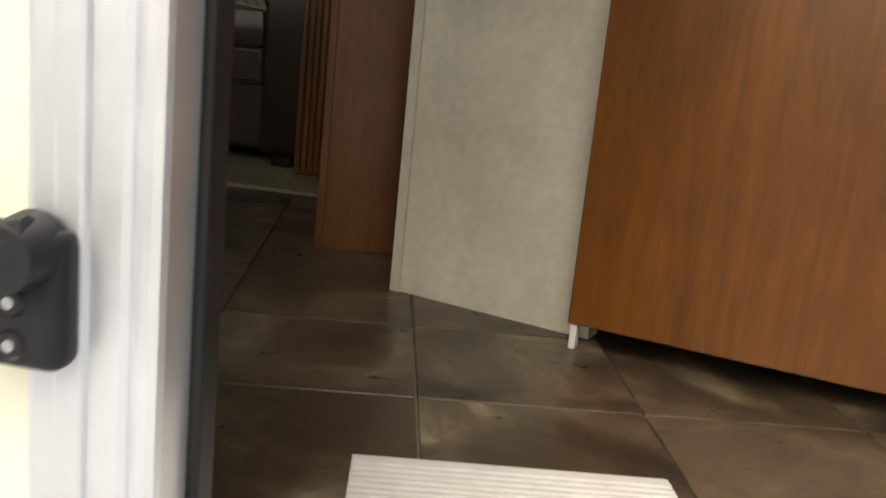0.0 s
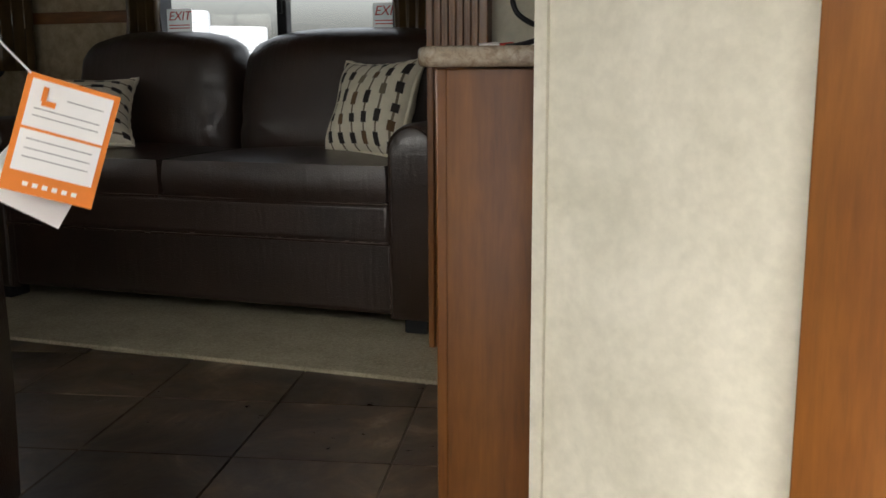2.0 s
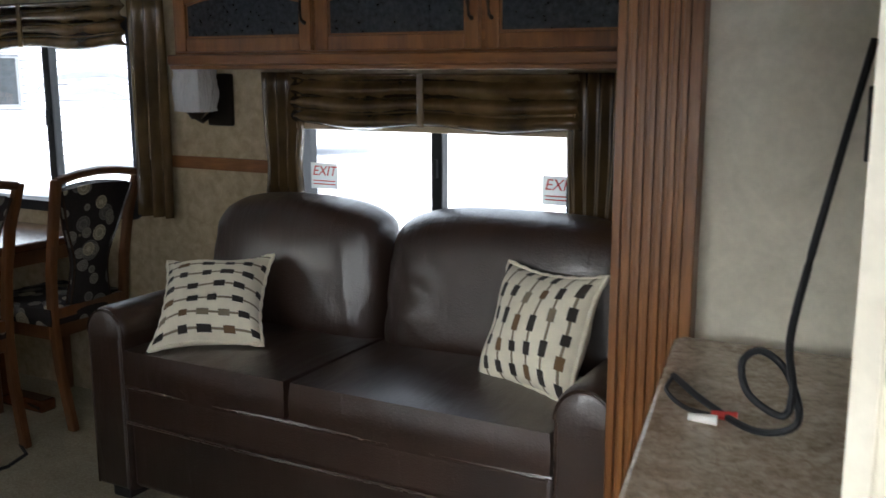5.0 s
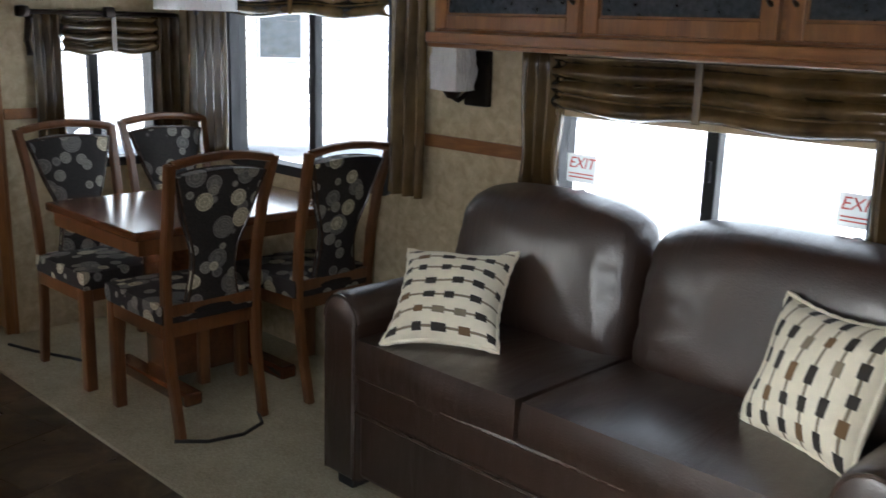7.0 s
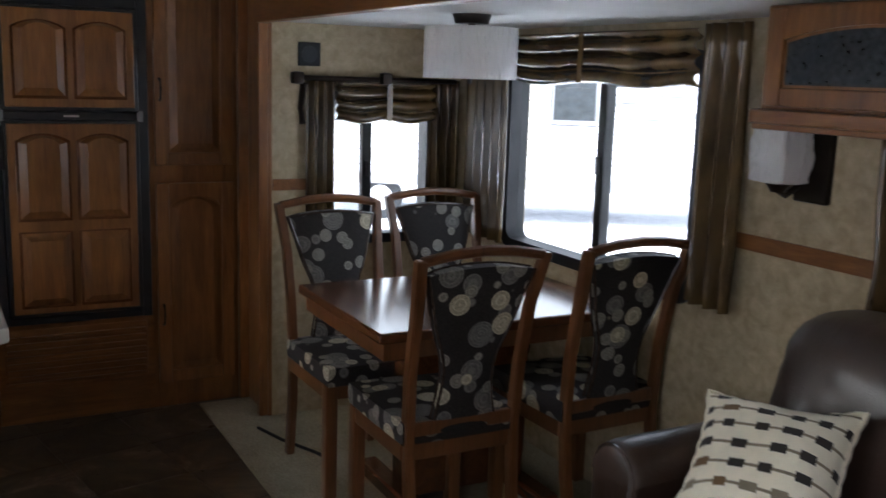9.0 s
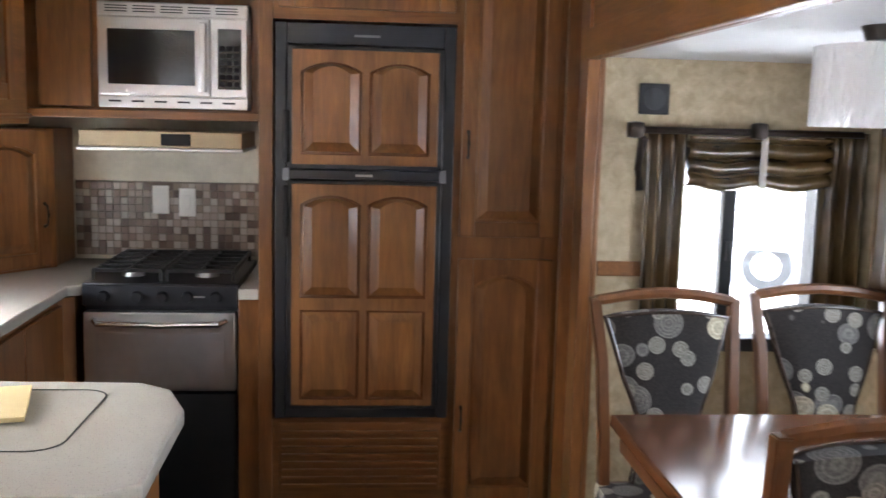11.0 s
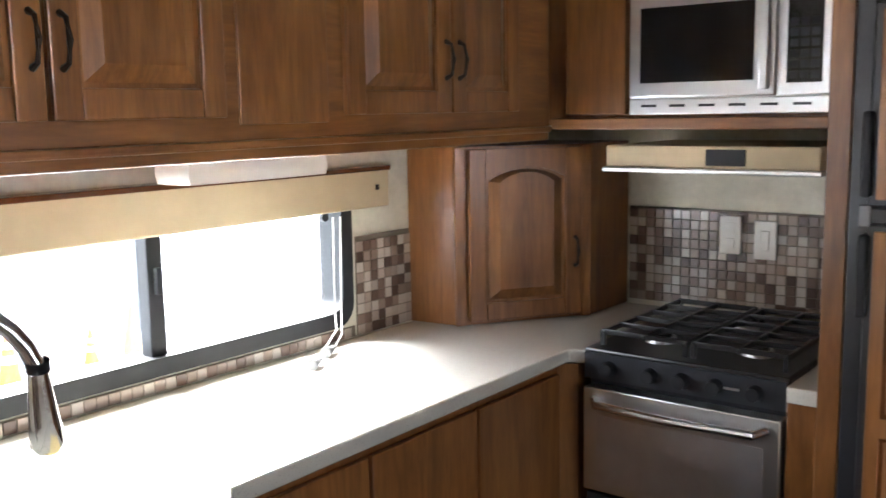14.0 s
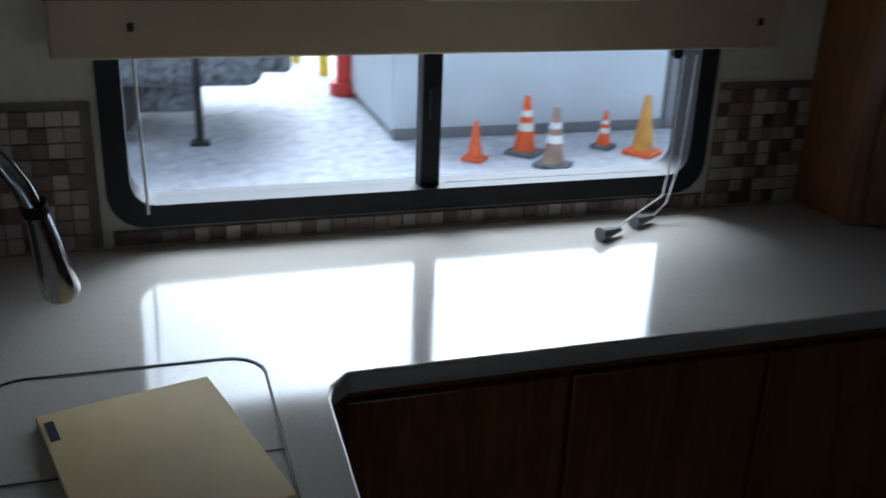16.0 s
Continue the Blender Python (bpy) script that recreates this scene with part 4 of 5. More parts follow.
def pillow(m, seed, label):
    """A square scatter cushion with pinched corners and woven bars in rows along thin lines."""
    rnd = random.Random(seed)
    n, s = 48, 0.372
    bm = bmesh.new()
    g = {}
    for side in (-1, 1):
        for i in range(n + 1):
            for j in range(n + 1):
                u, w_ = i / n * 2 - 1, j / n * 2 - 1
                pin = 1 - 0.15 * (1 - u * u) * abs(w_) - 0.0
                pin2 = 1 - 0.15 * (1 - w_ * w_) * abs(u)
                t_ = 0.092 * ((1 - abs(u) ** 2.6) * (1 - abs(w_) ** 2.6)) ** 0.6 + 0.002
                wob = 0.006 * math.sin(5 * u + seed) * math.cos(4 * w_ + 2 * seed)
                g[side, i, j] = bm.verts.new((u * s / 2 * pin2, side * t_ + wob, w_ * s / 2 * pin))
    kind = [[0] * n for _ in range(n)]
    for row in range(7):
        r0 = 2 + row * 7
        for i in range(n):
            if r0 + 1 < n:
                kind[i][r0 + 1] = 3
        i = rnd.randint(0, 4)
        while i < n:
            w_, k = rnd.choice((4, 5, 5, 6)), rnd.choice((1, 1, 1, 1, 1, 2, 3))
            for a in range(i, min(n, i + w_)):
                for c in range(r0, min(n, r0 + 3)):
                    kind[a][c] = k
            i += w_ + rnd.randint(4, 7)
    for side in (-1, 1):
        for i in range(n):
            for j in range(n):
                f_ = bm.faces.new([g[side, a, c] for a, c in ((i, j), (i + 1, j), (i + 1, j + 1), (i, j + 1))])
                f_.material_index = kind[i][j]
    rim = [(i, 0) for i in range(n)] + [(n, j) for j in range(n)] + [(i, n) for i in range(n, 0, -1)] + [(0, j) for j in range(n, 0, -1)]
    for a, c in zip(rim, rim[1:] + rim[:1]):
        bm.faces.new((g[-1, a[0], a[1]], g[-1, c[0], c[1]], g[1, c[0], c[1]], g[1, a[0], a[1]]))
    edge = [g[-1, a, c].co.copy() for a, c in rim[::3]]
    bmesh.ops.recalc_face_normals(bm, faces=bm.faces[:])
    pl = new("throw_pillow", mesh_of("throw_pillow", bm, PIL))
    pl.matrix_world = m
    tagged(pl, label, "pillow", "sofa pillows")
    part("piping", tube(bmesh.new(), edge + edge[:1], [0.0085 if i % 2 else 0.0055 for i in range(len(edge) + 1)], 8), PIL[0], pl)
    return pl




def axes(centre, along, up):
    """A pose whose x runs along and whose z runs up, as near as it can."""
    x_ = Vector(along).normalized()
    y_ = Vector(up).cross(x_).normalized()
    z_ = x_.cross(y_)
    return Matrix.Translation(centre) @ Matrix((x_, y_, z_)).transposed().to_4x4()


pillow(axes((-2.015, 4.085, 0.685), (0.305, 0.163, 0.017), (-0.155, 0.27, 0.257)), 3, "cream pillow with rows of dark bars leaning against the sofa arm")
pillow(axes((-0.893, 4.19, 0.712), (0.04, 0.15, 0.342), (-0.33, 0.11, -0.015)), 8, "cream pillow with columns of dark bars against the sofa back")


# ---- dining set ----
def chair():
    ch = thing("dining_chair", 0, 0, 0, 0, "wooden dining chair with dark floral upholstery at the table", "chair", "dining chairs")
    part("seat", blob(0.42, 0.44, 0.07, 0.14, 10, 0.015), FABRIC, ch).matrix_basis = pose(0, -0.01, 0.43)
    part("seat_frame", boxes((-0.20, -0.21, 0.375, 0.20, -0.185, 0.435, 0.004), (-0.20, 0.175, 0.375, 0.20, 0.20, 0.435, 0.004), (-0.205, -0.2, 0.375, -0.18, 0.19, 0.435, 0.004), (0.18, -0.2, 0.375, 0.205, 0.19, 0.435, 0.004)), CHAIRWOOD, ch)
    for s in (-1, 1):
        part("leg", slab(bmesh.new(), [(s * 0.165, -0.215), (s * 0.21, -0.215), (s * 0.21, -0.17), (s * 0.165, -0.17)], 0, 0.43, 0.004), CHAIRWOOD, ch)
        bm = bmesh.new()
        prof = [(0.255, 0.0), (0.21, 0.25), (0.195, 0.45), (0.21, 0.65), (0.25, 0.85), (0.30, 1.02)]
        vs = []
        for k, (y, z) in enumerate(prof):
            cx = s * (0.178 + 0.004 * k + (0.012 if k == 5 else 0))
            hw, hd_ = 0.016, 0.019
            vs.append([bm.verts.new((cx + a * hw, y + c * hd_, z)) for a, c in ((-1, -1), (1, -1), (1, 1), (-1, 1))])
        for a, c in zip(vs, vs[1:]):
            for k in range(4):
                bm.faces.new((a[k], a[(k + 1) % 4], c[(k + 1) % 4], c[k]))
        bm.faces.new(vs[0]), bm.faces.new(vs[-1])
        bmesh.ops.recalc_face_normals(bm, faces=bm.faces[:])
        bmesh.ops.bevel(bm, geom=bm.edges[:], offset=0.004, segments=2, affect="EDGES")
        part("back_post", bm, CHAIRWOOD, ch)
    bm = bmesh.new()
    n = 12
    outline, xs = [], []
    for k in range(n + 1):
        u = k / n
        z = 0.50 + 0.47 * u
        hw = 0.105 - 0.02 * math.sin(math.pi * min(1, u * 1.6)) + 0.075 * max(0, (u - 0.35) / 0.65) ** 1.3
        y = 0.195 + 0.085 * u ** 1.4
        xs.append((hw, y, z + 0.0))
    front, rear = [], []
    m_ = 10
    for hw, y, z in xs:
        rowf, rowr = [], []
        for i in range(m_ + 1):
            a = i / m_ * 2 - 1
            top = 0.018 * (1 - a * a) if z > 0.96 else 0.0
            puff = 0.022 * (1 - a ** 4)
            rowf.append(bm.verts.new((a * hw, y - 0.012 - puff, z + top)))
            rowr.append(bm.verts.new((a * hw, y + 0.012 + puff * 0.6, z + top)))
        front.append(rowf), rear.append(rowr)
    for rows_ in (front, rear):
        for a, c in zip(rows_, rows_[1:]):
            for i in range(m_):
                bm.faces.new((a[i], a[i + 1], c[i + 1], c[i]))
    for a, c, d_, e in zip(front, front[1:], rear, rear[1:]):
        bm.faces.new((a[0], c[0], e[0], d_[0])), bm.faces.new((a[-1], c[-1], e[-1], d_[-1]))
    for i in range(m_):
        bm.faces.new((front[0][i], front[0][i + 1], rear[0][i + 1], rear[0][i])), bm.faces.new((front[-1][i], front[-1][i + 1], rear[-1][i + 1], rear[-1][i]))
    lines = [[r[0].co.copy() for r in front], [r[-1].co.copy() for r in front], [v_.co.copy() for v_ in front[-1]], [r[0].co.copy() for r in rear], [r[-1].co.copy() for r in rear]]
    bmesh.ops.recalc_face_normals(bm, faces=bm.faces[:])
    back = part("backrest", bm, FABRIC, ch)
    for ln in lines:
        part("piping", tube(bmesh.new(), ln, 0.005, 8), PIPING, back, "glossy black piping")
    part("top_rail", tube(bmesh.new(), [(-0.205, 0.298, 1.012), (-0.10, 0.30, 1.030), (0, 0.302, 1.036), (0.10, 0.30, 1.030), (0.205, 0.298, 1.012)], 0.017, 8), CHAIRWOOD, ch)
    part("lower_rail", boxes((-0.17, 0.19, 0.455, 0.17, 0.212, 0.50, 0.004)), CHAIRWOOD, ch)
    st_ = part("strap", tube(bmesh.new(), [(0.17, -0.19, 0.40), (0.176, -0.22, 0.3), (0.172, -0.235, 0.17), (0.18, -0.232, 0.09)], 0.006, 5), BLACK, ch, "hanging black tie-down strap")
    part("buckle", boxes((0.17, -0.24, 0.05, 0.19, -0.225, 0.095, 0.003)), BLACK, st_)
    return ch


FL = 0.012
ch = chair()
ch.matrix_world = pose(-3.205, 3.845, FL, 0, 0, -90)
for x, y, rz in ((-3.19, 4.40, -88), (-3.82, 3.83, 91), (-3.92, 4.335, 88)):
    copy_thing(ch, pose(x, y, FL, 0, 0, rz))
fs = thing("floor_strap", -2.93, 3.83, FL, 0, "black strap lying in a loop on the carpet", "strap")
part("webbing", tube(bmesh.new(), [(-0.02, -0.19, 0.006), (0.06, -0.10, 0.006), (0.09, 0.03, 0.006), (0.05, 0.14, 0.006), (-0.05, 0.19, 0.006)], 0.007, 6), BLACK, fs)
fs = thing("floor_strap", -4.13, 3.66, FL, 0, "black strap lying on the carpet beside the chair", "strap")
part("webbing", tube(bmesh.new(), [(-0.25, -0.05, 0.006), (-0.08, 0.0, 0.006), (0.10, 0.08, 0.006), (0.22, 0.12, 0.006)], 0.007, 6), BLACK, fs)
tb = thing("dining_table", -3.496, 4.10, FL, 0, "glossy dark wood dining table on a pedestal", "table")
part("tabletop", boxes((-0.374, -0.49, 0.715, 0.374, 0.49, 0.75, 0.008, 3)), TABLEWOOD, tb)
for y0, y1 in ((-0.465, -0.44), (0.44, 0.465)):
    part("apron", boxes((-0.35, y0, 0.655, 0.35, y1, 0.716)), CHAIRWOOD, tb)
for x0, x1 in ((-0.35, -0.325), (0.325, 0.35)):
    part("apron", boxes((x0, -0.44, 0.655, x1, 0.44, 0.716)), CHAIRWOOD, tb)
part("pedestal", boxes((-0.09, -0.22, 0.05, 0.09, 0.24, 0.66, 0.006)), TABLEWOOD, tb)
for y in (-0.23, 0.23):
    part("foot", boxes((-0.30, y - 0.04, 0.0, 0.30, y + 0.04, 0.055, 0.012, 3)), TABLEWOOD, tb)
lp = thing("ceiling_lamp", -3.35, 4.02, 1.745, 0, "drum ceiling lamp still wrapped in clear plastic", "lamp")
part("canopy", cyl(bmesh.new(), 0, 0, -0.03, 0.0, 0.055, 0.065, 24), BRONZE, lp)
part("stem", cyl(bmesh.new(), 0, 0, -0.09, -0.03, 0.012), BRONZE, lp)
bm = bmesh.new()
bmesh.ops.create_cone(bm, cap_ends=False, segments=40, radius1=0.155, radius2=0.155, depth=0.165, matrix=Matrix.Translation((0, 0, -0.125)))
for v_ in bm.verts:
    v_.co.x *= 1 + 0.02 * math.sin(v_.co.y * 90)
part("shade", bm, CLEARWRAP, lp, "white drum shade in clear wrap")
part("finial", cyl(bmesh.new(), 0, 0, -0.225, -0.19, 0.006, 0.012), BRONZE, lp)
sn = thing("wall_sconce", -2.465, 4.585, 1.225, 0, "wall sconce with a glass shade wrapped in clear plastic", "lamp")
part("backplate", boxes((-0.02, 0.02, 0.0, 0.10, 0.045, 0.20, 0.008)), BRONZE, sn)
part("arm", tube(bmesh.new(), [(0.0, 0.03, 0.05), (0.0, -0.03, 0.02), (0, -0.06, 0.035)], 0.01, 8), BRONZE, sn)
part("cup", cyl(bmesh.new(), 0, -0.06, 0.03, 0.06, 0.02, 0.04), BRONZE, sn)
bm = blob(0.135, 0.11, 0.165, 0.45, 14)
for v_ in bm.verts:
    k = 1 + 0.07 * noise.noise(v_.co * 45) + 0.03 * math.sin(v_.co.z * 60 + v_.co.x * 50)
    v_.co.x, v_.co.y = v_.co.x * k, v_.co.y * k
part("shade", bm, CLEARWRAP, sn, "white shade in crinkled clear wrap").matrix_basis = pose(0, -0.06, 0.055)
sp = thing("wall_speaker", -4.53, 3.885, 1.615, 90, "square dark speaker grille on the wall", "speaker")
part("frame", boxes((-0.05, -0.012, -0.05, 0.05, 0, 0.05, 0.004)), BLACK, sp)
part("cone", cyl(bmesh.new(), 0, 0, 0, 0.004, 0.036), BLUEBLACK, sp).matrix_basis = pose(0, -0.011, 0, 90)


# ---- curtains ----
def drape(name, m, w, h, folds, label, depth=0.03, tie=0.0):
    bm = bmesh.new()
    nx, nz = folds * 8, 14
    g = []
    for j in range(nz + 1):
        z = h * j / nz
        pinch = 1 - tie * math.exp(-((j / nz - 0.35) / 0.18) ** 2)
        g.append([bm.verts.new(((i / nx - 0.5) * w * pinch, depth * math.sin(i / nx * folds * math.tau + 0.4 * math.sin(3 * j / nz)) * (0.6 + 0.4 * (1 - j / nz)), z)) for i in range(nx + 1)])
    for a, c in zip(g, g[1:]):
        for i in range(nx):
            bm.faces.new((a[i], a[i + 1], c[i + 1], c[i]))
    me = mesh_of(name, bm, CURTAIN)
    ob = new(name, me)
    mod = ob.modifiers.new("thickness", "SOLIDIFY")
    mod.thickness = 0.004
    ob.matrix_world = m
    return tagged(ob, label, "curtain", "bronze curtains")


def roman(m, w, h, label):
    bm = bmesh.new()
    nx, nz = 20, 30
    g = []
    for j in range(nz + 1):
        u = j / nz
        z = h * u
        y = -0.035 * abs(math.sin(u * math.pi * 3.5)) ** 0.6
        g.append([bm.verts.new(((i / nx - 0.5) * w, y - 0.008 * math.sin(i / nx * math.pi * 2 + 3 * u), z - 0.018 * math.sin(i / nx * math.pi * 2) ** 2 * (1 - u))) for i in range(nx + 1)])
    for a, c in zip(g, g[1:]):
        for i in range(nx):
            bm.faces.new((a[i], a[i + 1], c[i + 1], c[i]))
    ob = new("roman_valance", mesh_of("roman_valance", bm, CURTAIN))
    ob.modifiers.new("thickness", "SOLIDIFY").thickness = 0.004
    ob.matrix_world = m
    tagged(ob, label, "valance", "bronze valances")
    part("strap", boxes((-0.012, -0.056, 0.0, 0.012, -0.05, h)), CURTAIN, ob)
    return ob


roman(pose(-1.48, 4.585, 1.25), 1.10, 0.175, "gathered bronze satin valance over the sofa window")
single("blind_rail", boxes((-0.53, -0.012, 0, 0.53, 0.012, 0.022, 0.004)), BEIGEBOX, "pale bottom rail of a rolled blind", "blind", pose(-1.51, 4.60, 1.228))
roman(pose(-3.45, 4.585, 1.535), 1.17, 0.18, "gathered bronze satin valance over the dinette window")
roman(pose(-4.49, 4.23, 1.335, 0, 0, 90), 0.48, 0.165, "gathered bronze satin valance over the small window")
drape("curtain", pose(-2.76, 4.575, 0.85), 0.20, 0.88, 3, "bronze satin side curtain beside the dinette window")
drape("curtain", pose(-2.09, 4.575, 0.90), 0.19, 0.53, 4, "bronze satin side curtain beside the sofa window", 0.022, 0.15)
drape("curtain", pose(-0.89, 4.575, 0.70), 0.17, 0.73, 4, "bronze satin side curtain beside the sofa window", 0.022, 0.15)
drape("curtain", pose(-4.49, 3.93, 0.86, 0, 0, 90), 0.13, 0.66, 3, "bronze satin side curtain beside the small window", 0.02)
drape("curtain", pose(-4.49, 4.535, 0.84, 0, 0, 90), 0.15, 0.68, 3, "bronze satin side curtain beside the small window", 0.02)
drape("curtain", pose(-4.20, 4.58, 0.84), 0.36, 0.88, 5, "bronze satin side curtain in the dinette corner", 0.02)
rd = thing("curtain_rod", -4.46, 3.81, 1.515, 90, "dark carved curtain rod with finials over the small window", "curtain rod")
part("rod", tube(bmesh.new(), [(0.0, 0, 0), (0.76, 0, 0)], 0.011, 8), BRONZE, rd)
part("finial", blob(0.05, 0.05, 0.05, 0.8, 6), BRONZE, rd).matrix_basis = pose(0.0, 0, -0.025)
part("bracket", tube(bmesh.new(), [(0.02, 0.05, 0.0), (0.02, -0.02, -0.03), (0.02, 0.02, -0.13), (0.02, -0.01, -0.19)], [0.012, 0.016, 0.012, 0.014], 8), BRONZE, rd)
part("knob", blob(0.045, 0.045, 0.05, 0.8, 6), BRONZE, rd).matrix_basis = pose(0.40, -0.02, -0.02)
cp = thing("pull_cord", -0.775, 4.47, 0.66, 0, "pale blind pull cord looped beside the sofa window", "cord")
part("cord", tube(bmesh.new(), [(0, 0, 0), (0.005, 0, 0.4), (0.0, 0.01, 0.8)], 0.004, 6), CORD, cp)
part("loop", tube(bmesh.new(), [(0.06 + 0.035 * math.cos(k * 0.55), -0.01, 0.72 + 0.05 * math.sin(k * 0.55)) for k in range(12)], 0.003, 5), CORD, cp)

# ---- entry ----
col_ = thing("fluted_column", -0.445, 3.77, 0.013, 0, "fluted cherry wood trim column beside the sofa", "column")
part("shaft", boxes((-0.085, 0, 0, 0.085, 0.05, H - 0.015, 0.005)), CHERRY, col_)
for i in range(6):
    part("reed", boxes((-0.066 + 0.0225 * i, -0.009, 0.02, -0.052 + 0.0225 * i, 0.001, H - 0.03, 0.004)), CHERRY, col_)
part("edge_strip", boxes((-0.095, -0.012, 0, -0.075, 0.03, H - 0.015, 0.004)), CHERRY, col_)
co = thing("console_cabinet", -0.168, 2.818, 0, 14, "cherry media console cabinet with a granite-look top", "cabinet")
part("body", slab(bmesh.new(), [(0, 0), (0.95, 0), (0.95, 0.70), (0.05, 0.90)], 0.0, 0.846), MAPLE, co, smooth=False)
part("face", boxes((0.0, -0.012, 0.0, 0.95, 0.0, 0.846, 0.003)), MAPLE, co)
part("corner_strip", boxes((-0.010, -0.014, 0.0, 0.012, 0.012, 0.846, 0.004)), MAPLE, co)
single("countertop", slab(bmesh.new(), [(-0.045, 0.0), (-0.02, -0.045), (0.95, -0.045), (0.95, 0.72), (0.03, 0.935), (0.01, 0.91)], 0.848, 0.886, 0.012), GRANITE, "tan granite-look top on the media console", "countertop", pose(-0.168, 2.818, 0, 0, 0, 14))
def eased(pts, n=7):
    """A smooth line through the given points."""
    q = [Vector(a) for a in pts]
    q = [2 * q[0] - q[1]] + q + [2 * q[-1] - q[-2]]
    out = []
    for a, b_, c, d in zip(q, q[1:], q[2:], q[3:]):
        for k in range(n):
            t_ = k / n
            out.append(0.5 * (2 * b_ + (c - a) * t_ + (2 * a - 5 * b_ + 4 * c - d) * t_ ** 2 + (3 * b_ - a - 3 * c + d) * t_ ** 3))
    return out + [q[-2]]


cb = thing("cable", -0.09, 3.23, 0.887, 0, "black audio cable with red and white plugs on the console", "cable")
part("wire", tube(bmesh.new(), eased([(0.09, 0.12, 0.60), (0.06, 0.05, 0.42), (0.035, 0.0, 0.27), (0.02, -0.02, 0.16), (0.03, -0.03, 0.09), (0.02, -0.04, 0.05), (-0.03, -0.04, 0.075), (-0.045, -0.03, 0.12), (-0.02, -0.02, 0.14), (0.02, -0.02, 0.11), (0.04, -0.03, 0.04), (-0.02, -0.02, 0.012), (-0.12, 0.08, 0.008), (-0.21, 0.20, 0.007)]), 0.006, 8), BLACK, cb)
part("wire", tube(bmesh.new(), eased([(-0.21, 0.20, 0.006), (-0.20, 0.12, 0.006), (-0.15, 0.05, 0.006), (-0.10, 0.03, 0.007)]), 0.004, 6), BLACK, cb)
part("plug", tube(bmesh.new(), [(-0.10, 0.03, 0.009), (-0.06, 0.035, 0.009)], [0.006, 0.009], 8), REDP, cb, "red plug")
part("plug", tube(bmesh.new(), [(-0.13, 0.0, 0.009), (-0.085, 0.005, 0.009)], [0.006, 0.009], 8), WHITE, cb, "white plug")
single("wall_box", boxes((-0.03, -0.02, -0.06, 0.05, 0, 0.09, 0.004)), BLACK, "small black wall bracket above the console", "bracket", pose(-0.02, 3.857, 1.32, 0, 0, 5.2))
dr = thing("closet_door", 0.47, 2.33, 0.0, -16.2, "smooth orange-brown wooden closet door", "door")
part("leaf", boxes((0.0, -0.03, 0.05, 1.40, 0.0, 2.0, 0.004)), MAPLE, dr)
part("upper_trim", boxes((0.0, -0.01, 2.0, 1.40, 0.03, H - 0.003)), MAPLE, dr)
part("guide_block", boxes((0.004, -0.022, 0.0, 0.018, 0.0, 0.05, 0.003)), WHITE, dr, "small white plastic floor guide")
part("pull", boxes((0.20, -0.045, 0.92, 0.235, -0.029, 0.985, 0.006)), BRONZE, dr)
rug = single("door_mat", boxes((-0.21, -0.62, 0, 0.21, 0.0, 0.006, 0.002)), RUG, "white ribbed door mat on the tiles", "mat", pose(0.414, 1.754, 0.001, 0, 0, 10.8))
for k in range(40):
    part("rib", boxes((-0.208, -0.612 + 0.015 * k, 0.0055, 0.208, -0.604 + 0.015 * k, 0.0085)), RUG, rug)
gh = thing("grab_handle", 0.14, 1.113, 0.375, 0, "black folding assist handle bolted to the outer wall", "grab handle")
part("bracket", boxes((-0.05, -0.03, -0.045, 0.026, 0.0, 0.045, 0.012, 4)), BLACK, gh)
part("pivot_housing", tube(bmesh.new(), [(0.0, -0.012, 0.03), (0.0, -0.05, 0.03)], [0.024, 0.020], 20), BLACK, gh)
part("bar", tube(bmesh.new(), [(0.012, -0.036, 0.042), (-0.06, -0.045, 0.02), (-0.2, -0.05, -0.02), (-0.4, -0.05, -0.07)], 0.0135, 14), BLACK, gh)
for x_, z in ((-0.005, 0.0), (-0.005, -0.027)):
    part("bolt_recess", cyl(bmesh.new(), 0, 0, 0, 0.003, 0.010, 0.008, 14), GRILLE, gh).matrix_basis = pose(x_, -0.0295, z, 90)
    part("bolt", cyl(bmesh.new(), 0, 0, 0.002, 0.005, 0.005, 0.004, 8), CHROME, gh).matrix_basis = pose(x_, -0.0295, z, 90)

rc = thing("recliner", -1.12, 1.92, 0.0, 22.7 + 180, "dark brown leather recliner chair near the entrance", "armchair")
part("base", boxes((-0.36, -0.38, 0.03, 0.36, 0.36, 0.30, 0.04, 3)), LEATHER, rc)
part("seat", blob(0.52, 0.62, 0.2, 0.2, 8, 0.02), LEATHER, rc).matrix_basis = pose(0, -0.10, 0.27)
part("footrest", blob(0.54, 0.10, 0.30, 0.2, 8), LEATHER, rc).matrix_basis = pose(0, -0.41, 0.10)
for s in (-1, 1):
    part("armrest", blob(0.17, 0.78, 0.55, 0.34, 10), LEATHER, rc).matrix_basis = pose(s * 0.335, -0.05, 0.04)
part("backrest", blob(0.62, 0.22, 0.62, 0.22, 8), LEATHER, rc).matrix_basis = pose(0, 0.27, 0.40, -12)
part("headrest", blob(0.56, 0.18, 0.24, 0.35, 8), LEATHER, rc).matrix_basis = pose(0, 0.38, 0.84, -12)
tg = thing("hang_tag", -0.352, 2.0, 0.70, 38, "orange-bordered white furniture tag hanging on a string", "tag")
tg.matrix_world = pose(-0.365, 2.0, 0.70, 0, 18, 44) @ Matrix.Scale(0.82, 4)
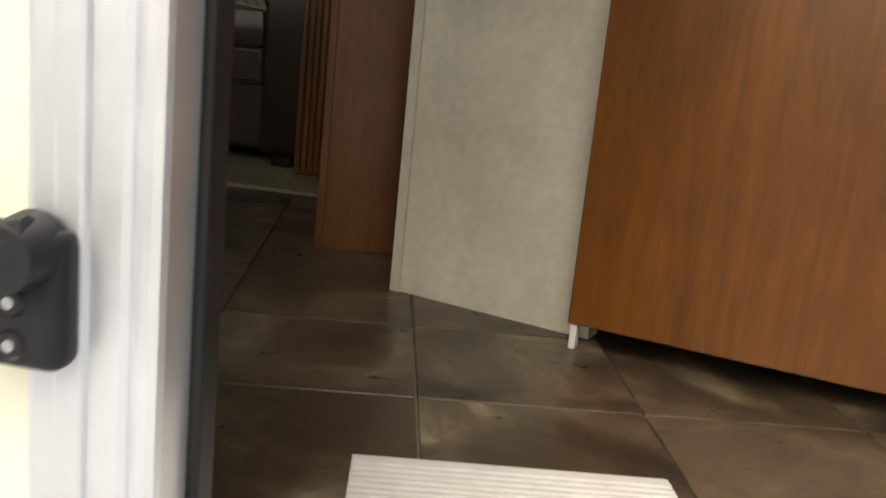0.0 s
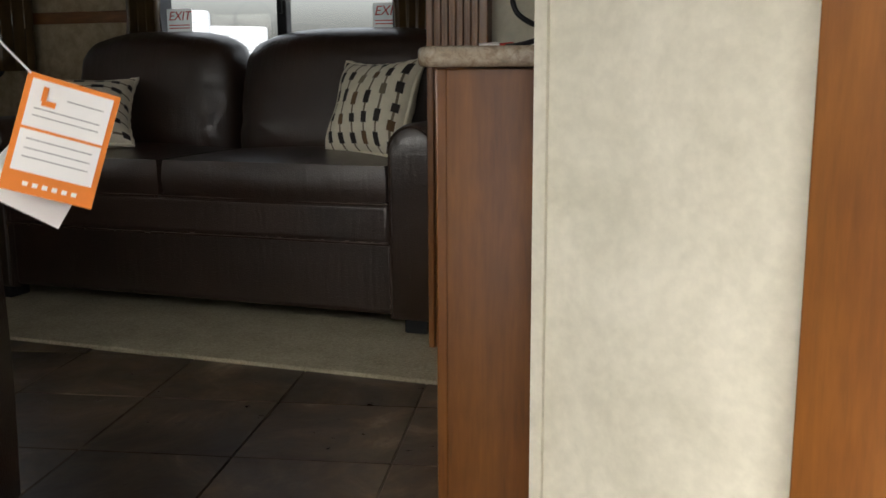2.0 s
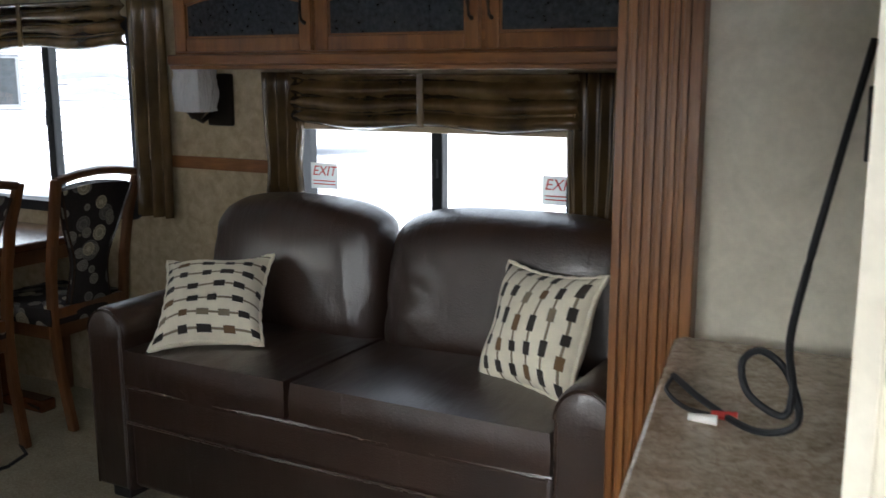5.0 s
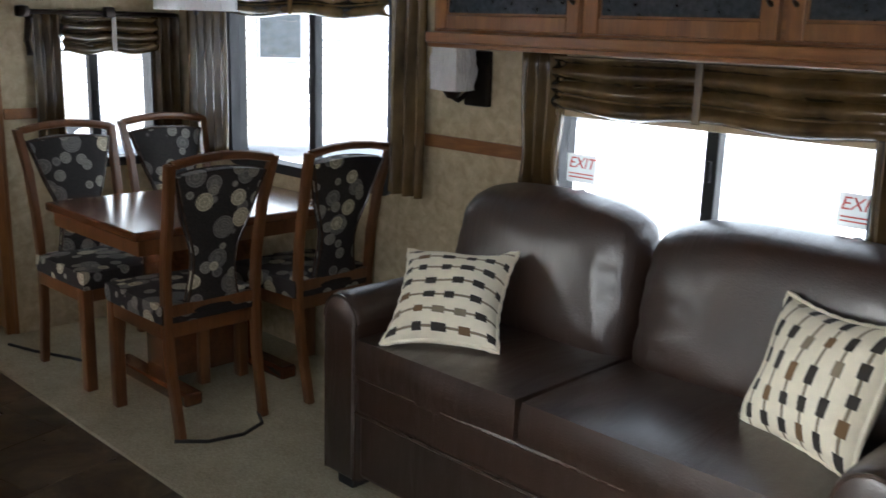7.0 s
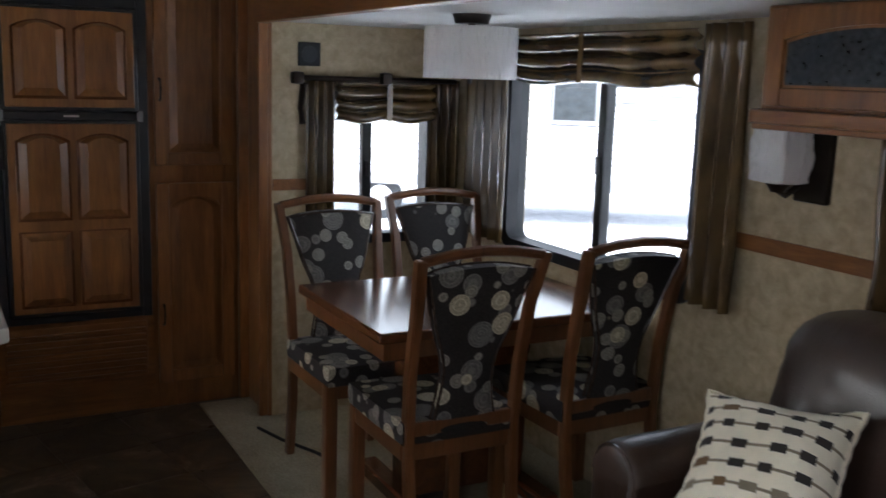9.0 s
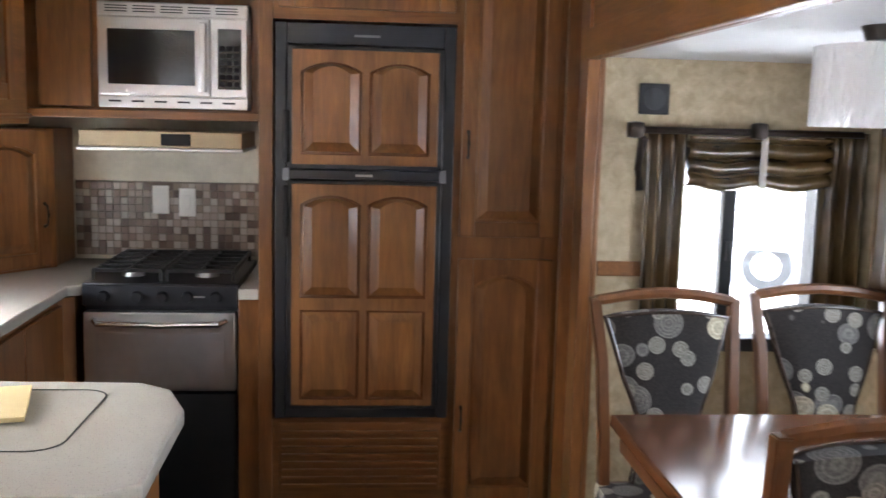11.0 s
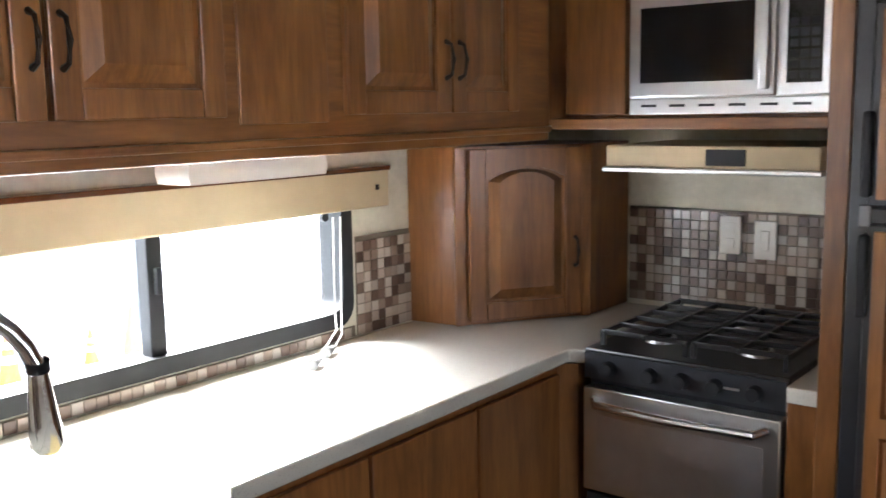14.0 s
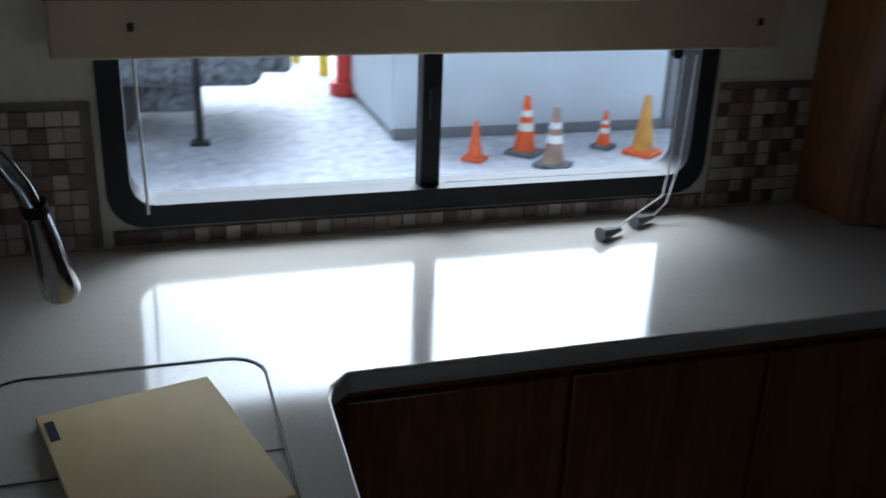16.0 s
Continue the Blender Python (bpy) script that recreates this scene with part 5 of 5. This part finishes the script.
part("string", tube(bmesh.new(), [(-0.058, 0, 0.163), (-0.15, -0.004, 0.22), (-0.34, -0.02, 0.30), (-0.56, -0.05, 0.36)], 0.0016, 5), CORD, tg)
card = part("card", boxes((-0.062, 0, 0, 0.062, 0.0015, 0.165)), ORANGE, tg, "orange card")
part("label", boxes((-0.054, -0.001, 0.03, 0.054, 0, 0.088)), PAPER, card)
part("label", boxes((-0.054, -0.001, 0.092, 0.054, 0, 0.158)), PAPER, card)
part("print", boxes((-0.038, -0.0018, 0.130, -0.031, -0.0008, 0.150), (-0.036, -0.0018, 0.124, -0.018, -0.0008, 0.132)), ORANGE, card)
for z in (0.138, 0.118, 0.108, 0.075, 0.062, 0.05):
    part("print_line", boxes((-0.005 if z > 0.13 else -0.044, -0.0016, z, 0.044, -0.0006, z + 0.0014)), VANGREY, card)
part("logo", boxes(*[(-0.034 + 0.013 * k, -0.001, 0.011, -0.027 + 0.013 * k, 0.0, 0.017) for k in range(6)]), PAPER, card, "row of pale marks")
part("leaflet", boxes((-0.06, 0.012, -0.03, 0.05, 0.0135, 0.13)), PAPER, tg, "white leaflet behind the card").matrix_basis = pose(-0.01, 0.01, 0, 0, 14, 8)
part("leaflet", boxes((-0.06, 0.022, -0.02, 0.03, 0.0235, 0.13)), PAPER, tg, "white leaflet behind the card").matrix_basis = pose(-0.02, 0.015, 0, 0, 28, 14)

# ---- outside ----
struct("ground", boxes((-300, -300, -0.80, 300, 300, -0.75)), SNOW, "trodden snow over gravel")


def trailer(x, y, rz, length, label, swoosh=True):
    tr_ = thing("travel_trailer", x, y, -0.75, rz, label, "trailer", "parked trailers")
    h0, h1, d_ = 0.55, 3.1, 2.4
    part("body", boxes((0, 0, h0, length, d_, h1, 0.12, 4)), VANWHITE, tr_)
    part("seam_backing", boxes((0.13, -0.006, h0 + 0.2, length - 0.13, 0.001, h0 + 2.4)), VANSEAM, tr_)
    for k in range(19):
        part("siding_board", boxes((0.12, -0.016, h0 + 0.2 + 0.12 * k, length - 0.12, 0.001, h0 + 0.305 + 0.12 * k, 0.004)), VANWHITE, tr_)
    for k in range(3):
        wn_ = part("window", boxes((1.0 + 2.0 * k, -0.03, 1.6, 1.75 + 2.0 * k, -0.008, 2.4, 0.05, 3)), VANGREY, tr_)
        part("pane", boxes((1.06 + 2.0 * k, -0.034, 1.66, 1.69 + 2.0 * k, -0.028, 2.34, 0.0)), GLASSDARK, wn_)
    part("skirt", boxes((0.1, -0.014, h0 + 0.02, length - 0.1, 0.0, h0 + 0.18)), VANGREY, tr_)
    if swoosh:
        for k in range(2):
            pts = [(length * 0.84 + (0.62 + 0.16 * k) * math.cos(a * 0.22), 0, 1.55 + 0.25 * k + 0.35 * math.sin(a * 0.22)) for a in range(2, 15)]
            part("swoosh", tube(bmesh.new(), [(p[0], -0.016, p[2]) for p in pts], [0.015 + 0.018 * min(i, 12 - i) for i in range(13)], 6), VANGREY, tr_, "grey swoosh decal")
    for k in (0.30, 0.44):
        wh = part("wheel", cyl(bmesh.new(), 0, 0, -0.1, 0.1, 0.34, seg=24), BLACK, tr_)
        wh.matrix_basis = pose(length * k, 0.12, 0.34, 90)
        part("rim", cyl(bmesh.new(), 0, 0, 0.09, 0.105, 0.2, seg=20), STEEL, wh)
    return tr_


trailer(-18.5, 15.9, 50, 8.5, "white travel trailer with grey swooshes parked on the lot")
trailer(-21.7, 24.5, 50, 8.5, "white travel trailer parked behind another trailer")
trailer(-15.6, 6.6, 57, 8.0, "white travel trailer with grey swooshes across the lot")


def cone(x, y, h, label, bands=True, tone=None):
    cn = thing("traffic_cone", x, y, -0.75, 7 * x, label, "cone", "traffic cones")
    part("foot", boxes((-h * 0.26, -h * 0.26, 0, h * 0.26, h * 0.26, 0.04, 0.01)), GREYROUGH if bands else CONEOR, cn)
    part("body", cyl(bmesh.new(), 0, 0, 0.04, h, h * 0.19, h * 0.045), tone or CONEOR, cn)
    if bands:
        for a, c in ((0.42, 0.55), (0.66, 0.76)):
            r = lambda k: h * (0.19 - 0.145 * k) + 0.006
            part("band", cyl(bmesh.new(), 0, 0, h * a, h * c, r(a), r(c)), PAPER, cn, "white reflective band")


cone(-6.16, -4.56, 0.36, "small orange traffic cone on the snow", False)
cone(-6.68, -4.68, 0.54, "orange traffic cone with two white bands", True)
cone(-6.78, -4.25, 0.53, "weathered grey-topped traffic cone", True, plain("faded_cone", (0.35, 0.24, 0.18), 0.6))
cone(-7.50, -4.74, 0.36, "small banded traffic cone by the container", True)
cone(-7.78, -4.49, 0.55, "yellow-orange traffic cone by the container", False, plain("amber_cone", (0.62, 0.30, 0.05), 0.6))
ct = thing("storage_container", -8.45, -7.75, -0.75, 0, "pale blue-white storage container", "container")
part("shell", boxes((0, 0, 0.05, 2.85, 2.4, 1.7, 0.03)), CONTAINER, ct)
part("corner_post", boxes((-0.32, 2.25, 0.0, -0.02, 2.42, 1.75, 0.01)), VANGREY, ct)
part("sill", boxes((0, 2.39, 0.0, 2.85, 2.43, 0.1, 0.01)), VANGREY, ct)
for x, y in ((-5.70, -6.87), (-5.86, -6.50), (-5.5, -8.4), (-5.3, -9.3), (-5.15, -10.4)):
    bo = thing("bollard", x, y, -0.75, 0, "yellow painted steel bollard", "bollard", "bollards")
    part("post", cyl(bmesh.new(), 0, 0, 0, 1.1, 0.06), YELLOWP, bo)
    part("cap", blob(0.13, 0.13, 0.08, 0.8, 6), YELLOWP, bo).matrix_basis = pose(0, 0, 1.06)
for x, y in ((-5.58, -7.36), (-6.2, -8.1)):
    bo = thing("red_post", x, y, -0.75, 0, "red post with a broad foot", "post", "red posts")
    part("post", cyl(bmesh.new(), 0, 0, 0, 1.4, 0.13, 0.10), REDP, bo)
    part("foot", cyl(bmesh.new(), 0, 0, 0, 0.14, 0.20), REDP, bo)
pk = thing("parked_truck", -4.57, -7.41, -0.75, -4, "dark snow-dusted truck parked on the lot", "truck")
part("body", boxes((0, 0, 0.50, 5.0, 2.0, 2.3, 0.15, 3)), GREYROUGH, pk)
part("bumper", boxes((-0.25, 0.1, 0.62, 0.1, 1.9, 0.85, 0.05)), GREYROUGH, pk)
part("chassis", boxes((0.6, 0.3, 0.22, 4.8, 1.7, 0.6, 0.05)), GREYROUGH, pk)
part("mud_flap", boxes((1.2, 1.75, 0.2, 2.1, 1.8, 0.8, 0.01)), GREYROUGH, pk)
part("jack", boxes((0.55, 1.95, 0.0, 0.62, 2.02, 0.8, 0.01), (0.5, 1.9, 0, 0.67, 2.07, 0.03, 0.01)), BLACK, pk)
for x in (0.9, 3.9):
    wh = part("wheel", cyl(bmesh.new(), 0, 0, -0.13, 0.13, 0.42, seg=24), BLACK, pk)
    wh.matrix_basis = pose(x + 0.6, 1.80, 0.42, 90)
    part("rim", cyl(bmesh.new(), 0, 0, -0.135, -0.1, 0.24, seg=20), VANGREY, wh)

# ---- floor tiles and mosaic ----
fl_ = tagged(new("floor"), "brown slate-look floor tiles with pale joints", "", "", "structure")
fl_.matrix_world = pose(0.248, 1.955, 0, 0, 0, 12)
T = 0.36
bm = bmesh.new()
box(bm, 0.002, 0.002, -0.008, T - 0.002, T - 0.002, 0.0, 0.0015, 1)
tile_mesh = mesh_of("floor_tile", bm, TILE, False)
rest = bmesh.new()
turn = Matrix.Rotation(radians(12), 2)
count = 0
for i in range(-22, 8):
    for j in range(-8, 12):
        c = turn @ Vector(((i + 0.5) * T, (j + 0.5) * T)) + Vector((0.248, 1.955))
        edge = 3.56
        if not (-5.0 < c.x < 1.7 and 1.30 < c.y < edge) or (c.x < -3.1 and c.y < 1.9):
            continue
        if count < 300:
            ob = new("floor_tile", tile_mesh)
            ob.parent = fl_
            ob.matrix_basis = Matrix.Translation((i * T, j * T, 0)) @ (Matrix.Identity(4))
            count += 1
        else:
            box(rest, i * T + 0.002, j * T + 0.002, -0.008, (i + 1) * T - 0.002, (j + 1) * T - 0.002, 0.0)
if rest.faces:
    tagged(part("far_tiles", rest, TILE, fl_), kind="stuff")

MOSAIC, nt, b = mat("brown_glass_mosaic", 0.22)
info = nt.nodes.new("ShaderNodeObjectInfo")
nt.links.new(ramp(nt, info.outputs["Random"], [(0.0, (0.085, 0.055, 0.045)), (0.3, (0.19, 0.13, 0.10)), (0.6, (0.36, 0.29, 0.24)), (0.9, (0.47, 0.41, 0.35))]), b.inputs["Base Color"])
S = 0.031
bm = bmesh.new()
box(bm, 0.0012, -0.004, 0.0012, S - 0.0012, 0.0, S - 0.0012, 0.001, 1)
mosaic_mesh = mesh_of("mosaic_tile", bm, MOSAIC, False)


def mosaic(name, m, w, z0, z1, label, skip=None):
    ob = tagged(new(name, mesh_of(name, boxes((0, 0, z0, w, 0.003, z1)), GROUT)), label, "", "", "structure")
    ob.matrix_world = m
    for i in range(int(w / S + 0.2)):
        for j in range(int((z1 - z0) / S + 0.2)):
            if skip and skip(i * S, z0 + j * S):
                continue
            t_ = new("mosaic_tile", mosaic_mesh)
            t_.parent, t_.matrix_basis = ob, Matrix.Translation((i * S, 0, z0 + j * S))


mosaic("backsplash_range", pose(-5.565, 1.742, 0, 0, 0, 90), 0.83, 0.925, 1.24, "brown glass mosaic backsplash behind the cooker")
mosaic("backsplash_window", pose(-4.68, 1.307, 0, 0, 0, 180), 0.25, 0.912, 1.206, "brown glass mosaic backsplash beside the window")
mosaic("backsplash_far", pose(-2.97, 1.307, 0, 0, 0, 180), 0.36, 0.912, 1.206, "brown glass mosaic backsplash beside the window")
mosaic("backsplash_sill", pose(-3.35, 1.307, 0, 0, 0, 180), 1.32, 0.912, 0.944, "one row of brown glass mosaic under the window")
